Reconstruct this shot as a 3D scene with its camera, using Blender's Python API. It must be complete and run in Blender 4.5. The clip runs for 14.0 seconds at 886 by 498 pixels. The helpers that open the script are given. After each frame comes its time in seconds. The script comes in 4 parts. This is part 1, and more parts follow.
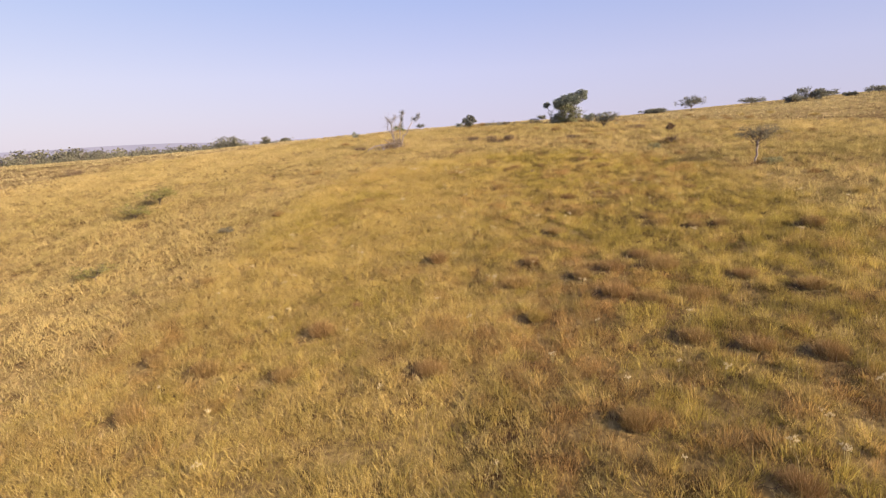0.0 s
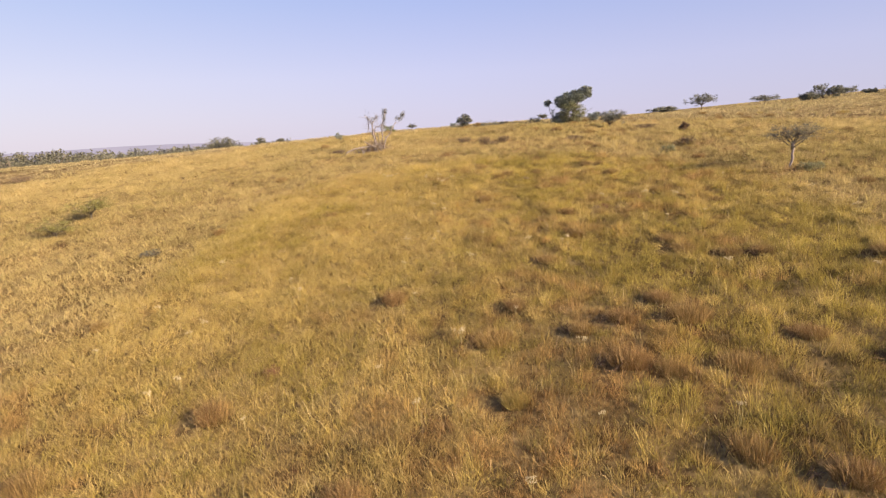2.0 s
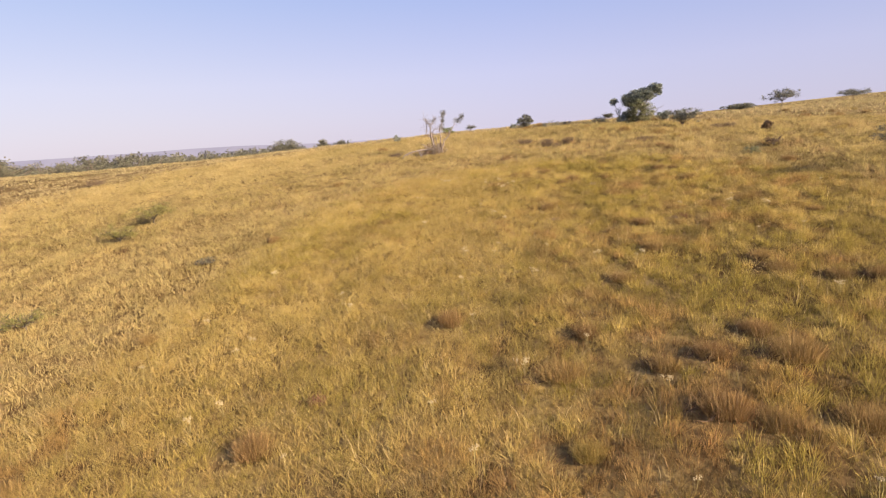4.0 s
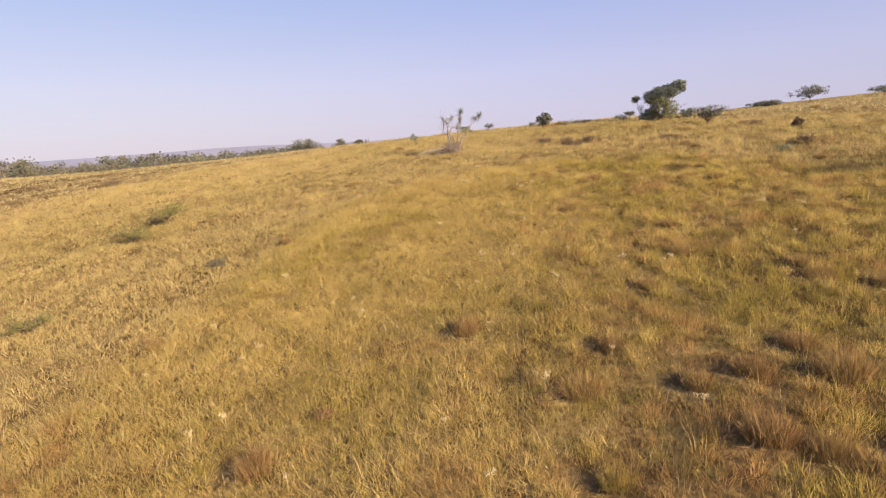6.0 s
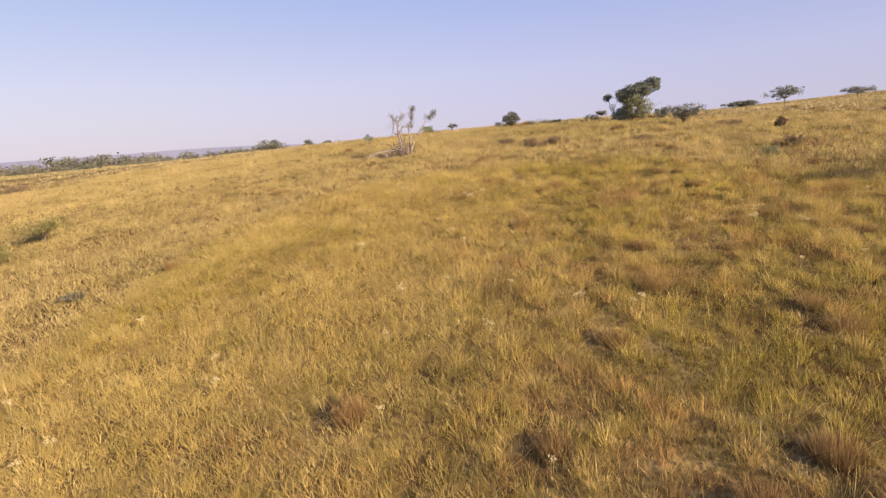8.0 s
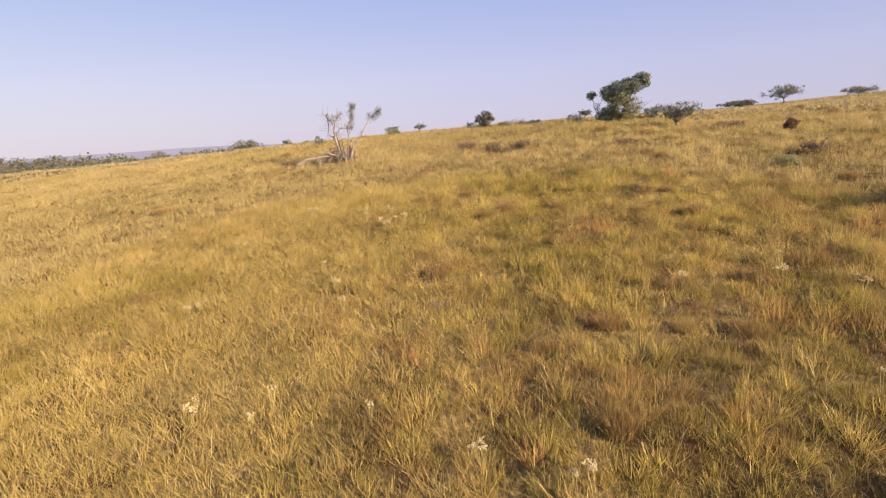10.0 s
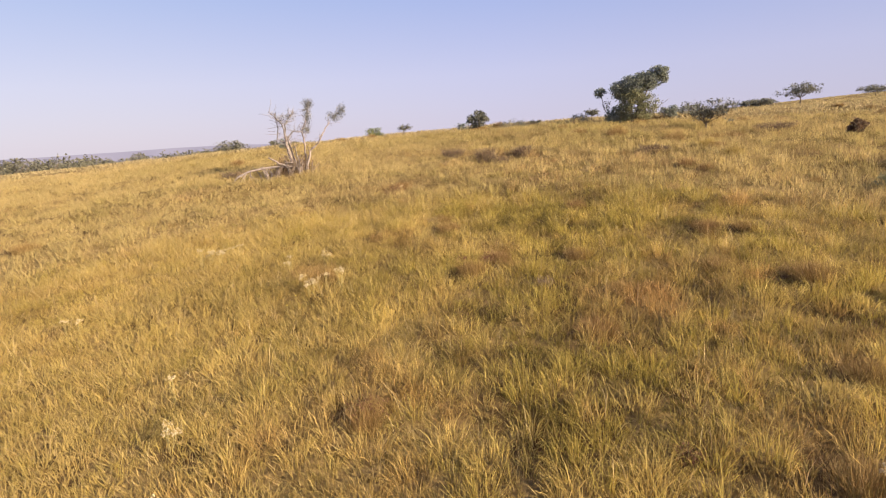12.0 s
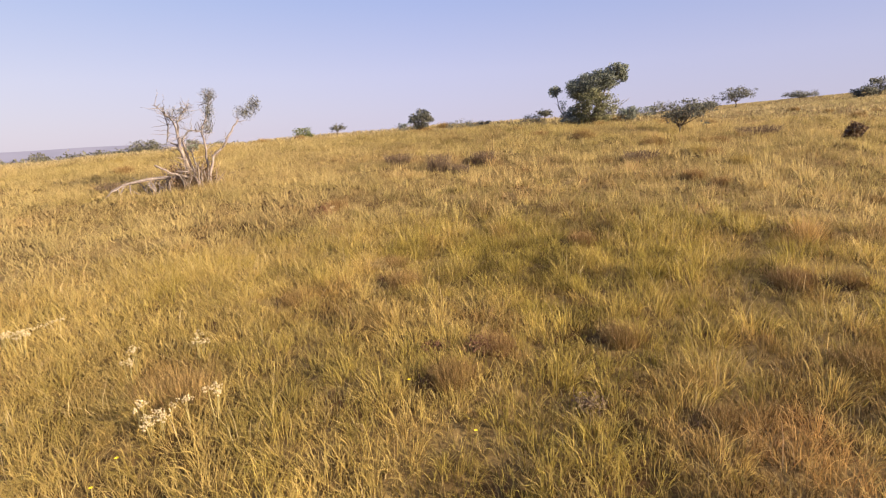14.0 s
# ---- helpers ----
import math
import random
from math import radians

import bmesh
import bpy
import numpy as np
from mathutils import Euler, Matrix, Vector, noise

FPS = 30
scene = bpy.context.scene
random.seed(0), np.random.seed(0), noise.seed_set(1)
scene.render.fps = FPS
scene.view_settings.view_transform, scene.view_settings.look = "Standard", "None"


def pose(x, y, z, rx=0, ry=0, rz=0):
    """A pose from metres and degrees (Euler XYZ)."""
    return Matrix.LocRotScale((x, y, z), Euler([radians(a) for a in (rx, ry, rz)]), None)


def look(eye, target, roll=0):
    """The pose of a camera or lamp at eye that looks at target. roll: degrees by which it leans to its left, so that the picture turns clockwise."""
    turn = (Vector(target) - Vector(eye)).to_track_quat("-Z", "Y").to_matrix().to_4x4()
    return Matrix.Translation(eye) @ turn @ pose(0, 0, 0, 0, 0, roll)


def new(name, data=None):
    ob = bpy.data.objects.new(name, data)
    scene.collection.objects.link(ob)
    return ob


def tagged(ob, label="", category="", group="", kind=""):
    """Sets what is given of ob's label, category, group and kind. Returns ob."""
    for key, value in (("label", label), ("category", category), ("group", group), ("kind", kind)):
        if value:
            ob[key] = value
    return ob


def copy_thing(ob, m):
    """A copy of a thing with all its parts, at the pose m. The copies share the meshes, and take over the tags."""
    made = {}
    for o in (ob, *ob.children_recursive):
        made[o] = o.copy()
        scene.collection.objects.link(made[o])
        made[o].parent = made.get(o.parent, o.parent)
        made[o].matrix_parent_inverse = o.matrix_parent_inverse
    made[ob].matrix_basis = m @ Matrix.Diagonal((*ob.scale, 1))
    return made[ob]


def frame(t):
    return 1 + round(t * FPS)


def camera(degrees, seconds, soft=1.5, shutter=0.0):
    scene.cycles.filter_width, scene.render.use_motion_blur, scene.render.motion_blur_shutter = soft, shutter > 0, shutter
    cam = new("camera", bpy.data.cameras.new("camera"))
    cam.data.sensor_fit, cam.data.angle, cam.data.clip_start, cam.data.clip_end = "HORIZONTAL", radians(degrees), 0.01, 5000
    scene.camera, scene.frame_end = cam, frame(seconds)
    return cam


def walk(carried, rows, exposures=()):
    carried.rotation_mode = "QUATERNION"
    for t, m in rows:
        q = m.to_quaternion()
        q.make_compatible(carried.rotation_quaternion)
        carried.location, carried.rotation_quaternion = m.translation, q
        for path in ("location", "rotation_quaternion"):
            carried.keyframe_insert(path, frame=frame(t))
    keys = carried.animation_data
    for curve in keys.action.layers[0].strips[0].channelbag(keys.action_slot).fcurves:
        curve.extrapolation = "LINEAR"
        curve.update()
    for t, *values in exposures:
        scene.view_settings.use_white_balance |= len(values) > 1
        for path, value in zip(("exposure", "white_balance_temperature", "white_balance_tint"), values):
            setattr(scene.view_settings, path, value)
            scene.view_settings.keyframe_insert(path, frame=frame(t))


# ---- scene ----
cam = camera(78.1, 14.0, soft=1.2)
METRES, EYE, TILT, LEAN, TURN = 26.0, 5.0, -12.3, 2.3, 0.0
ROWS = [
    (0.0, 0.0, 0.0, 0.0, 0.0, 0.22, 0.53),
    (0.5, 0.0131, 0.0414, 0.005, 0.28, 0.2, 0.54),
    (1.0, 0.0263, 0.0826, 0.0152, 0.46, 0.2, 0.53),
    (1.5, 0.0385, 0.1262, 0.0266, 0.5, 0.21, 0.56),
    (2.0, 0.0469, 0.1614, 0.0369, 0.55, 0.22, 0.57),
    (2.5, 0.0506, 0.1813, 0.0434, 0.56, 0.24, 0.58),
    (3.0, 0.0478, 0.1909, 0.0475, 1.98, 0.23, 0.39),
    (3.5, 0.044, 0.2007, 0.0507, 4.78, 0.25, 0.04),
    (6.0, 0.0417, 0.2317, 0.0561, 8.38, 0.15, -0.4),
    (6.5, 0.0426, 0.2568, 0.0599, 7.65, 0.19, -0.26),
    (7.0, 0.0496, 0.2907, 0.0663, 6.14, 0.22, -0.07),
    (7.5, 0.0643, 0.3312, 0.0751, 6.11, 0.23, -0.05),
    (8.0, 0.0823, 0.3808, 0.0849, 6.16, 0.26, -0.04),
    (10.5, 0.1586, 0.6392, 0.1458, 5.46, 0.24, -0.12),
    (11.0, 0.1618, 0.6913, 0.1592, 5.44, 0.23, -0.12),
    (11.5, 0.1605, 0.7394, 0.1713, 5.4, 0.22, -0.12),
    (12.0, 0.1557, 0.791, 0.1839, 5.27, 0.23, -0.1),
    (12.5, 0.1501, 0.8375, 0.1952, 4.91, 0.23, -0.03),
    (13.0, 0.1437, 0.885, 0.2062, 2.64, 0.24, 0.29),
    (13.5, 0.1376, 0.9235, 0.2152, -0.2, 0.26, 0.67),
    (14.0, 0.1328, 0.9466, 0.219, -1.28, 0.28, 0.81),
]
walk(cam, [(t, pose(0, 0, EYE, TILT, LEAN, TURN) @ pose(METRES * x, METRES * y, METRES * z, 90 + pitch, roll, yaw)) for t, x, y, z, yaw, pitch, roll in ROWS],
     exposures=((0.0, 1.61), (4.0, 1.59), (7.5, 1.52), (14.0, 1.52)))

# ---- world, sun, exposure ----
SUN_TURN, SUN_HEIGHT = 118.0, 21.0  # degrees clockwise from ahead (+y), degrees above the horizon
scene.view_settings.exposure = 1.6
world = bpy.data.worlds.new("world")
scene.world = world
world.use_nodes = True
wt = world.node_tree
wt.nodes.clear()
sky = wt.nodes.new("ShaderNodeTexSky")
sky.sky_type, sky.sun_disc = "NISHITA", False
sky.sun_elevation, sky.sun_rotation = radians(SUN_HEIGHT), radians(SUN_TURN)
sky.altitude, sky.air_density, sky.dust_density, sky.ozone_density = 900, 1.0, 1.6, 2.2
w_out = wt.nodes.new("ShaderNodeOutputWorld")
w_bg = wt.nodes.new("ShaderNodeBackground")
w_haze = wt.nodes.new("ShaderNodeMix")
w_haze.data_type = "RGBA"
w_pos = wt.nodes.new("ShaderNodeTexCoord")
w_sep = wt.nodes.new("ShaderNodeSeparateXYZ")
w_ramp = wt.nodes.new("ShaderNodeValToRGB")
w_fac = wt.nodes.new("ShaderNodeValToRGB")
wt.links.new(w_pos.outputs["Generated"], w_sep.inputs[0])
wt.links.new(w_sep.outputs["Z"], w_ramp.inputs[0])
wt.links.new(w_sep.outputs["Z"], w_fac.inputs[0])
# a pale, slightly pink morning haze low down that clears to blue
SKY_STRENGTH = 0.043
ramp = w_ramp.color_ramp
ramp.elements[0].position, ramp.elements[0].color = 0.0, (6.0, 5.4, 6.25, 1)
ramp.elements[1].position, ramp.elements[1].color = 0.30, (3.2, 4.2, 7.2, 1)
mid = ramp.elements.new(0.10)
mid.color = (5.65, 5.45, 6.95, 1)
ramp = w_fac.color_ramp
ramp.elements[0].position, ramp.elements[0].color = 0.0, (0.9, 0.9, 0.9, 1)
ramp.elements[1].position, ramp.elements[1].color = 0.6, (0.6, 0.6, 0.6, 1)
wt.links.new(w_fac.outputs[0], w_haze.inputs["Factor"])
wt.links.new(sky.outputs[0], w_haze.inputs["A"])
wt.links.new(w_ramp.outputs[0], w_haze.inputs["B"])
w_side = wt.nodes.new("ShaderNodeMapRange")
w_side.inputs["From Min"].default_value = -1.0
w_cool = wt.nodes.new("ShaderNodeValToRGB")  # paler towards -x, deeper and bluer towards the sun's side
ramp = w_cool.color_ramp
ramp.elements[0].position, ramp.elements[0].color = 0.0, (1.08, 1.08, 1.06, 1)
ramp.elements[1].position, ramp.elements[1].color = 1.0, (0.77, 0.80, 0.90, 1)
ramp.elements.new(0.2).color = (1.03, 1.024, 1.01, 1)
ramp.elements.new(0.5).color = (0.925, 0.94, 1.02, 1)
w_tone = wt.nodes.new("ShaderNodeVectorMath")
w_tone.operation = "MULTIPLY"
wt.links.new(w_sep.outputs["X"], w_side.inputs["Value"])
wt.links.new(w_side.outputs[0], w_cool.inputs[0])
wt.links.new(w_haze.outputs["Result"], w_tone.inputs[0])
wt.links.new(w_cool.outputs[0], w_tone.inputs[1])
wt.links.new(w_tone.outputs[0], w_bg.inputs["Color"])
w_bg.inputs["Strength"].default_value = SKY_STRENGTH
wt.links.new(w_bg.outputs[0], w_out.inputs[0])

sun_dir = Vector((math.sin(radians(SUN_TURN)) * math.cos(radians(SUN_HEIGHT)), math.cos(radians(SUN_TURN)) * math.cos(radians(SUN_HEIGHT)), math.sin(radians(SUN_HEIGHT))))
sun = new("sun", bpy.data.lights.new("sun", "SUN"))
sun.matrix_world = look(sun_dir * 200, (0, 0, 0))
sun.data.energy, sun.data.angle, sun.data.color = 5.0, radians(0.6), (1.0, 0.83, 0.56)

# ---- materials ----


def nodes_of(name):
    m = bpy.data.materials.new(name)
    m.use_nodes = True
    nt = m.node_tree
    nt.nodes.clear()
    return m, nt


def node(nt, kind, **values):
    n = nt.nodes.new(kind)
    for key, value in values.items():
        n.inputs[key].default_value = value
    return n


def place_noise(nt, scale, detail=3.0, stretch=None):
    """Noise by the place in the world, in cycles per metre."""
    geo = nt.nodes.new("ShaderNodeNewGeometry")
    n = node(nt, "ShaderNodeTexNoise", Scale=scale, Detail=detail)
    if stretch:
        mapping = node(nt, "ShaderNodeMapping", Scale=stretch)
        nt.links.new(geo.outputs["Position"], mapping.inputs["Vector"])
        nt.links.new(mapping.outputs[0], n.inputs["Vector"])
    else:
        nt.links.new(geo.outputs["Position"], n.inputs["Vector"])
    return n.outputs["Fac"]


def ramp_of(nt, fac, stops):
    r = nt.nodes.new("ShaderNodeValToRGB")
    e = r.color_ramp.elements
    while len(e) < len(stops):
        e.new(0.5)
    for el, (p, c) in zip(e, stops):
        el.position, el.color = p, (*c, 1)
    nt.links.new(fac, r.inputs[0])
    return r.outputs[0]


def mix(nt, fac, a, b, blend="MIX"):
    m = nt.nodes.new("ShaderNodeMix")
    m.data_type, m.blend_type = "RGBA", blend
    for value, slot in ((fac, "Factor"), (a, "A"), (b, "B")):
        if isinstance(value, float):
            m.inputs[slot].default_value = value
        elif isinstance(value, tuple):
            m.inputs[slot].default_value = (*value, 1)
        else:
            nt.links.new(value, m.inputs[slot])
    return m.outputs["Result"]


def finish(nt, colour, rough=0.7, bump=None, through_light=0.0, spec=0.2):
    out = nt.nodes.new("ShaderNodeOutputMaterial")
    b = node(nt, "ShaderNodeBsdfPrincipled", Roughness=rough)
    b.inputs["Specular IOR Level"].default_value = spec
    if isinstance(colour, tuple):
        b.inputs["Base Color"].default_value = (*colour, 1)
    else:
        nt.links.new(colour, b.inputs["Base Color"])
    if bump is not None:
        bn = node(nt, "ShaderNodeBump", Strength=0.6, Distance=bump[1])
        nt.links.new(bump[0], bn.inputs["Height"])
        nt.links.new(bn.outputs[0], b.inputs["Normal"])
    if through_light:
        tr = nt.nodes.new("ShaderNodeBsdfTranslucent")
        if isinstance(colour, tuple):
            tr.inputs["Color"].default_value = (*colour, 1)
        else:
            nt.links.new(colour, tr.inputs["Color"])
        ms = node(nt, "ShaderNodeMixShader", Fac=through_light)
        nt.links.new(b.outputs[0], ms.inputs[1])
        nt.links.new(tr.outputs[0], ms.inputs[2])
        nt.links.new(ms.outputs[0], out.inputs[0])
    else:
        nt.links.new(b.outputs[0], out.inputs[0])


def meadow_colour(nt, straw, green, russet):
    """Straw, green and russet, in patches some metres wide and again in tufts."""
    wide = place_noise(nt, 0.16, 2.0)
    fine = place_noise(nt, 1.1, 3.0)
    both = mix(nt, 0.5, ramp_of(nt, wide, [(0.40, (0, 0, 0)), (0.64, (1, 1, 1))]), ramp_of(nt, fine, [(0.42, (0, 0, 0)), (0.62, (1, 1, 1))]))
    c = mix(nt, both, straw, green)
    red = ramp_of(nt, place_noise(nt, 1.3, 3.0), [(0.555, (0, 0, 0)), (0.69, (0.8, 0.8, 0.8))])
    return mix(nt, red, c, russet)


def grass_material(name, straw, green, russet, spread=0.25, through_light=0.3):
    """Blades coloured by their tuft: how green and russet it has grown, and how pale it is toned."""
    m, nt = nodes_of(name)
    grown = nt.nodes.new("ShaderNodeAttribute")
    grown.attribute_name = "growth"
    sep = nt.nodes.new("ShaderNodeSeparateXYZ")
    nt.links.new(grown.outputs["Vector"], sep.inputs[0])
    c = mix(nt, sep.outputs["X"], straw, green)
    c = mix(nt, sep.outputs["Y"], c, russet)
    geo = nt.nodes.new("ShaderNodeNewGeometry")
    vary = ramp_of(nt, geo.outputs["Random Per Island"], [(0.0, (1 - spread * 1.2, 1 - spread * 1.4, 1 - spread * 1.5)), (0.5, (1, 1, 1)), (0.85, (1 + spread * 0.6,) * 3), (1.0, (1 + spread * 2.2, 1 + spread * 2.2, 1 + spread * 2.4))])
    c = mix(nt, 1.0, c, vary, "MULTIPLY")
    pale = nt.nodes.new("ShaderNodeVectorMath")
    pale.operation = "SCALE"
    nt.links.new(c, pale.inputs[0])
    nt.links.new(sep.outputs["Z"], pale.inputs["Scale"])
    finish(nt, pale.outputs[0], rough=0.6, through_light=through_light, spec=0.15)
    return m


STRAW, GREEN, RUSSET = (0.456, 0.334, 0.122), (0.322, 0.250, 0.058), (0.362, 0.220, 0.088)
grass_mat = grass_material("grass_blades", STRAW, GREEN, RUSSET, 0.16, 0.40)
# greyer with distance: haze put into the colour, most of all at the crest
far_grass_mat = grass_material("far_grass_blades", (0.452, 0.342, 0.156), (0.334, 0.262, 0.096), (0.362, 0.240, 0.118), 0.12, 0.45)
hazed_crest_mat = grass_material("hazed_crest_blades", (0.415, 0.322, 0.172), (0.330, 0.268, 0.122), (0.36, 0.255, 0.145), 0.08, 0.45)
culm_mat = grass_material("pale_stalks", (0.50, 0.38, 0.20), (0.42, 0.33, 0.16), (0.44, 0.29, 0.16), 0.2)
# low thatch; its green and russet are darkened, shade between clumps put into colour
sward_mat = grass_material("shade_darkened_thatch", (0.42, 0.310, 0.140), (0.145, 0.102, 0.030), (0.160, 0.084, 0.036), 0.2, 0.25)
# russet tussock blades, deepened by shade put into their colour
russet_mat = grass_material("russet_blades", (0.33, 0.220, 0.092), (0.225, 0.165, 0.054), (0.240, 0.138, 0.064), 0.3, 0.12)

ground_mat, nt = nodes_of("meadow_ground")
# green and russet ground darkened too: shade of the gaps painted in
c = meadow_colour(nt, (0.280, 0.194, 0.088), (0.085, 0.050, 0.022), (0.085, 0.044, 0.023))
speck = ramp_of(nt, place_noise(nt, 9.0, 4.0, (1.0, 1.0, 0.4)), [(0.35, (0.6, 0.58, 0.55)), (0.65, (1.12, 1.1, 1.05))])
c = mix(nt, 1.0, c, speck, "MULTIPLY")
finish(nt, c, rough=0.95, bump=(place_noise(nt, 5.0, 5.0), 0.12), spec=0.05)


def leaf_material(name, dark, light, through_light=0.35, spec=0.22):
    m, nt = nodes_of(name)
    geo = nt.nodes.new("ShaderNodeNewGeometry")
    c = ramp_of(nt, geo.outputs["Random Per Island"], [(0.0, dark), (1.0, light)])
    c = mix(nt, 1.0, c, ramp_of(nt, place_noise(nt, 2.2, 2.0), [(0.3, (0.75, 0.75, 0.75)), (0.7, (1.2, 1.2, 1.1))]), "MULTIPLY")
    finish(nt, c, rough=0.5, through_light=through_light, spec=spec)
    return m


def bark_material(name, dark, light):
    m, nt = nodes_of(name)
    n = place_noise(nt, 14.0, 4.0, (1.0, 1.0, 0.25))
    finish(nt, ramp_of(nt, n, [(0.3, dark), (0.7, light)]), rough=0.85, bump=(n, 0.02), spec=0.1)
    return m


# dark leaves lightened to blue-grey: the air's haze put into their colour
leaf_dark = leaf_material("haze_lightened_green_leaves", (0.175, 0.190, 0.172), (0.290, 0.302, 0.268), 0.45, 0.4)
leaf_thin = leaf_material("thin_olive_brown_leaves", (0.130, 0.115, 0.088), (0.225, 0.195, 0.145), 0.4)
leaf_fresh = leaf_material("fresh_green_leaves", (0.105, 0.125, 0.040), (0.215, 0.228, 0.085))
leaf_olive = leaf_material("olive_leaves", (0.165, 0.162, 0.096), (0.275, 0.262, 0.160), 0.45)
dry_leaf = leaf_material("dead_brown_leaves", (0.095, 0.055, 0.036), (0.235, 0.150, 0.095), 0.2)
leaf_acacia = leaf_material("thorn_tree_leaves", (0.112, 0.110, 0.096), (0.200, 0.192, 0.165), 0.4)
leaf_sapling = leaf_material("yellow_green_leaves", (0.175, 0.158, 0.055), (0.310, 0.272, 0.105), 0.45)
leaf_grey = leaf_material("grey_green_leaves", (0.150, 0.142, 0.135), (0.270, 0.255, 0.240))
bark_pale = bark_material("weathered_pale_wood", (0.140, 0.110, 0.108), (0.330, 0.268, 0.252))
bark_mid = bark_material("grey_weathered_wood", (0.105, 0.086, 0.084), (0.250, 0.210, 0.198))
bark_dark = bark_material("grey_brown_bark", (0.06, 0.048, 0.04), (0.18, 0.14, 0.11))
twig_mat = bark_material("dry_grey_twigs", (0.10, 0.072, 0.055), (0.23, 0.165, 0.115))
shade_stalk_mat = bark_material("shade_dark_stalks", (0.055, 0.033, 0.022), (0.14, 0.085, 0.055))
flower_mat, nt = nodes_of("papery_cream_petals")
finish(nt, ramp_of(nt, place_noise(nt, 30.0), [(0.3, (0.44, 0.34, 0.200)), (0.7, (0.58, 0.47, 0.30))]), rough=0.7, through_light=0.2)
yellow_mat, nt = nodes_of("yellow_petals")
finish(nt, ramp_of(nt, place_noise(nt, 40.0), [(0.3, (0.75, 0.55, 0.02)), (0.7, (0.85, 0.68, 0.05))]), rough=0.6, through_light=0.2)
stem_mat, nt = nodes_of("dry_stems")
finish(nt, ramp_of(nt, place_noise(nt, 20.0), [(0.3, (0.25, 0.2, 0.08)), (0.7, (0.42, 0.33, 0.15))]), rough=0.7)
# the hills glow by themselves; distance haze is painted into the emission colour
hill_mat, nt = nodes_of("glowing_haze_hills")
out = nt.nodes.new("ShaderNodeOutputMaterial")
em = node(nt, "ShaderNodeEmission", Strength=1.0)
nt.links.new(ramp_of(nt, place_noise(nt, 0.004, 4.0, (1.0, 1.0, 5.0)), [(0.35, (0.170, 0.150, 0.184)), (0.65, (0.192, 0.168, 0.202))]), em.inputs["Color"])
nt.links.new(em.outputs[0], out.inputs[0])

# ---- building helpers ----


class Shape:
    """Vertices and faces of one mesh."""

    def __init__(self):
        self.v, self.f = [], []

    def tube(self, points, radii, sides=6):
        """A tapered, bent tube through the points."""
        points = [Vector(p) for p in points]
        first = len(self.v)
        for i, (p, r) in enumerate(zip(points, radii)):
            d = (points[min(i + 1, len(points) - 1)] - points[max(i - 1, 0)]).normalized()
            a = d.orthogonal().normalized()
            b = d.cross(a)
            for k in range(sides):
                w = 2 * math.pi * k / sides
                self.v.append(p + (a * math.cos(w) + b * math.sin(w)) * r)
        for i in range(len(points) - 1):
            for k in range(sides):
                q = first + i * sides
                self.f.append((q + k, q + (k + 1) % sides, q + sides + (k + 1) % sides, q + sides + k))
        self.f.append(tuple(first + (len(points) - 1) * sides + k for k in range(sides)))
        return self

    def limb(self, rng, a, b, r0, r1, bend=0.12, steps=5, sides=6):
        """A limb from a to b, tapered and crooked. Returns its points."""
        a, b = Vector(a), Vector(b)
        size = (b - a).length
        pts = []
        for i in range(steps + 1):
            s = i / steps
            wob = Vector((rng.uniform(-1, 1), rng.uniform(-1, 1), rng.uniform(-0.6, 0.6))) * size * bend * (0 if i == 0 else 0.6)
            pts.append(a.lerp(b, s) + wob * (1 if i < steps else 0.3))
        self.tube(pts, [r0 + (r1 - r0) * i / steps for i in range(steps + 1)], sides)
        return pts

    def leaf(self, p, size, rng, flat=0.0):
        """One small folded leaf at p."""
        up = Vector((rng.gauss(0, 1), rng.gauss(0, 1), rng.gauss(0, 1) + flat)).normalized()
        a = up.orthogonal().normalized()
        a.rotate(Matrix.Rotation(rng.uniform(0, 6.28), 3, up))
        b = up.cross(a)
        n = len(self.v)
        s, w = size * rng.uniform(0.7, 1.3), size * rng.uniform(0.3, 0.5)
        self.v += [p - a * s * 0.5, p + b * w + up * w * 0.35, p + a * s * 0.5, p - b * w + up * w * 0.35]
        self.f += [(n, n + 1, n + 2), (n, n + 2, n + 3)]

    def leaves(self, rng, centre, radii, count, size, flat=0.6, hollow=0.45):
        """A clump of leaves in an ellipsoid, denser towards its skin."""
        for _ in range(count):
            d = Vector((rng.gauss(0, 1), rng.gauss(0, 1), rng.gauss(0, 1))).normalized()
            s = hollow + (1 - hollow) * rng.random() ** 0.7
            self.leaf(Vector(centre) + Vector((d.x * radii[0], d.y * radii[1], d.z * radii[2])) * s, size, rng, flat)

    def blob_crown(self, rng, centre, radii, clumps, per, clump_size, size, flat=0.6):
        """A crown of many clumps with gaps between them."""
        for _ in range(clumps):
            d = Vector((rng.gauss(0, 1), rng.gauss(0, 1), rng.gauss(0, 1))).normalized()
            s = 0.35 + 0.65 * rng.random() ** 0.6
            p = Vector(centre) + Vector((d.x * radii[0], d.y * radii[1], d.z * radii[2])) * s
            q = clump_size * rng.uniform(0.6, 1.25)
            self.leaves(rng, p, (q, q, q * 0.7), per, size, flat)

    def mesh(self, name, smooth=False):
        me = bpy.data.meshes.new(name)
        me.from_pydata([tuple(v) for v in self.v], [], self.f)
        if smooth:
            me.polygons.foreach_set("use_smooth", [True] * len(me.polygons))
        me.update()
        return me


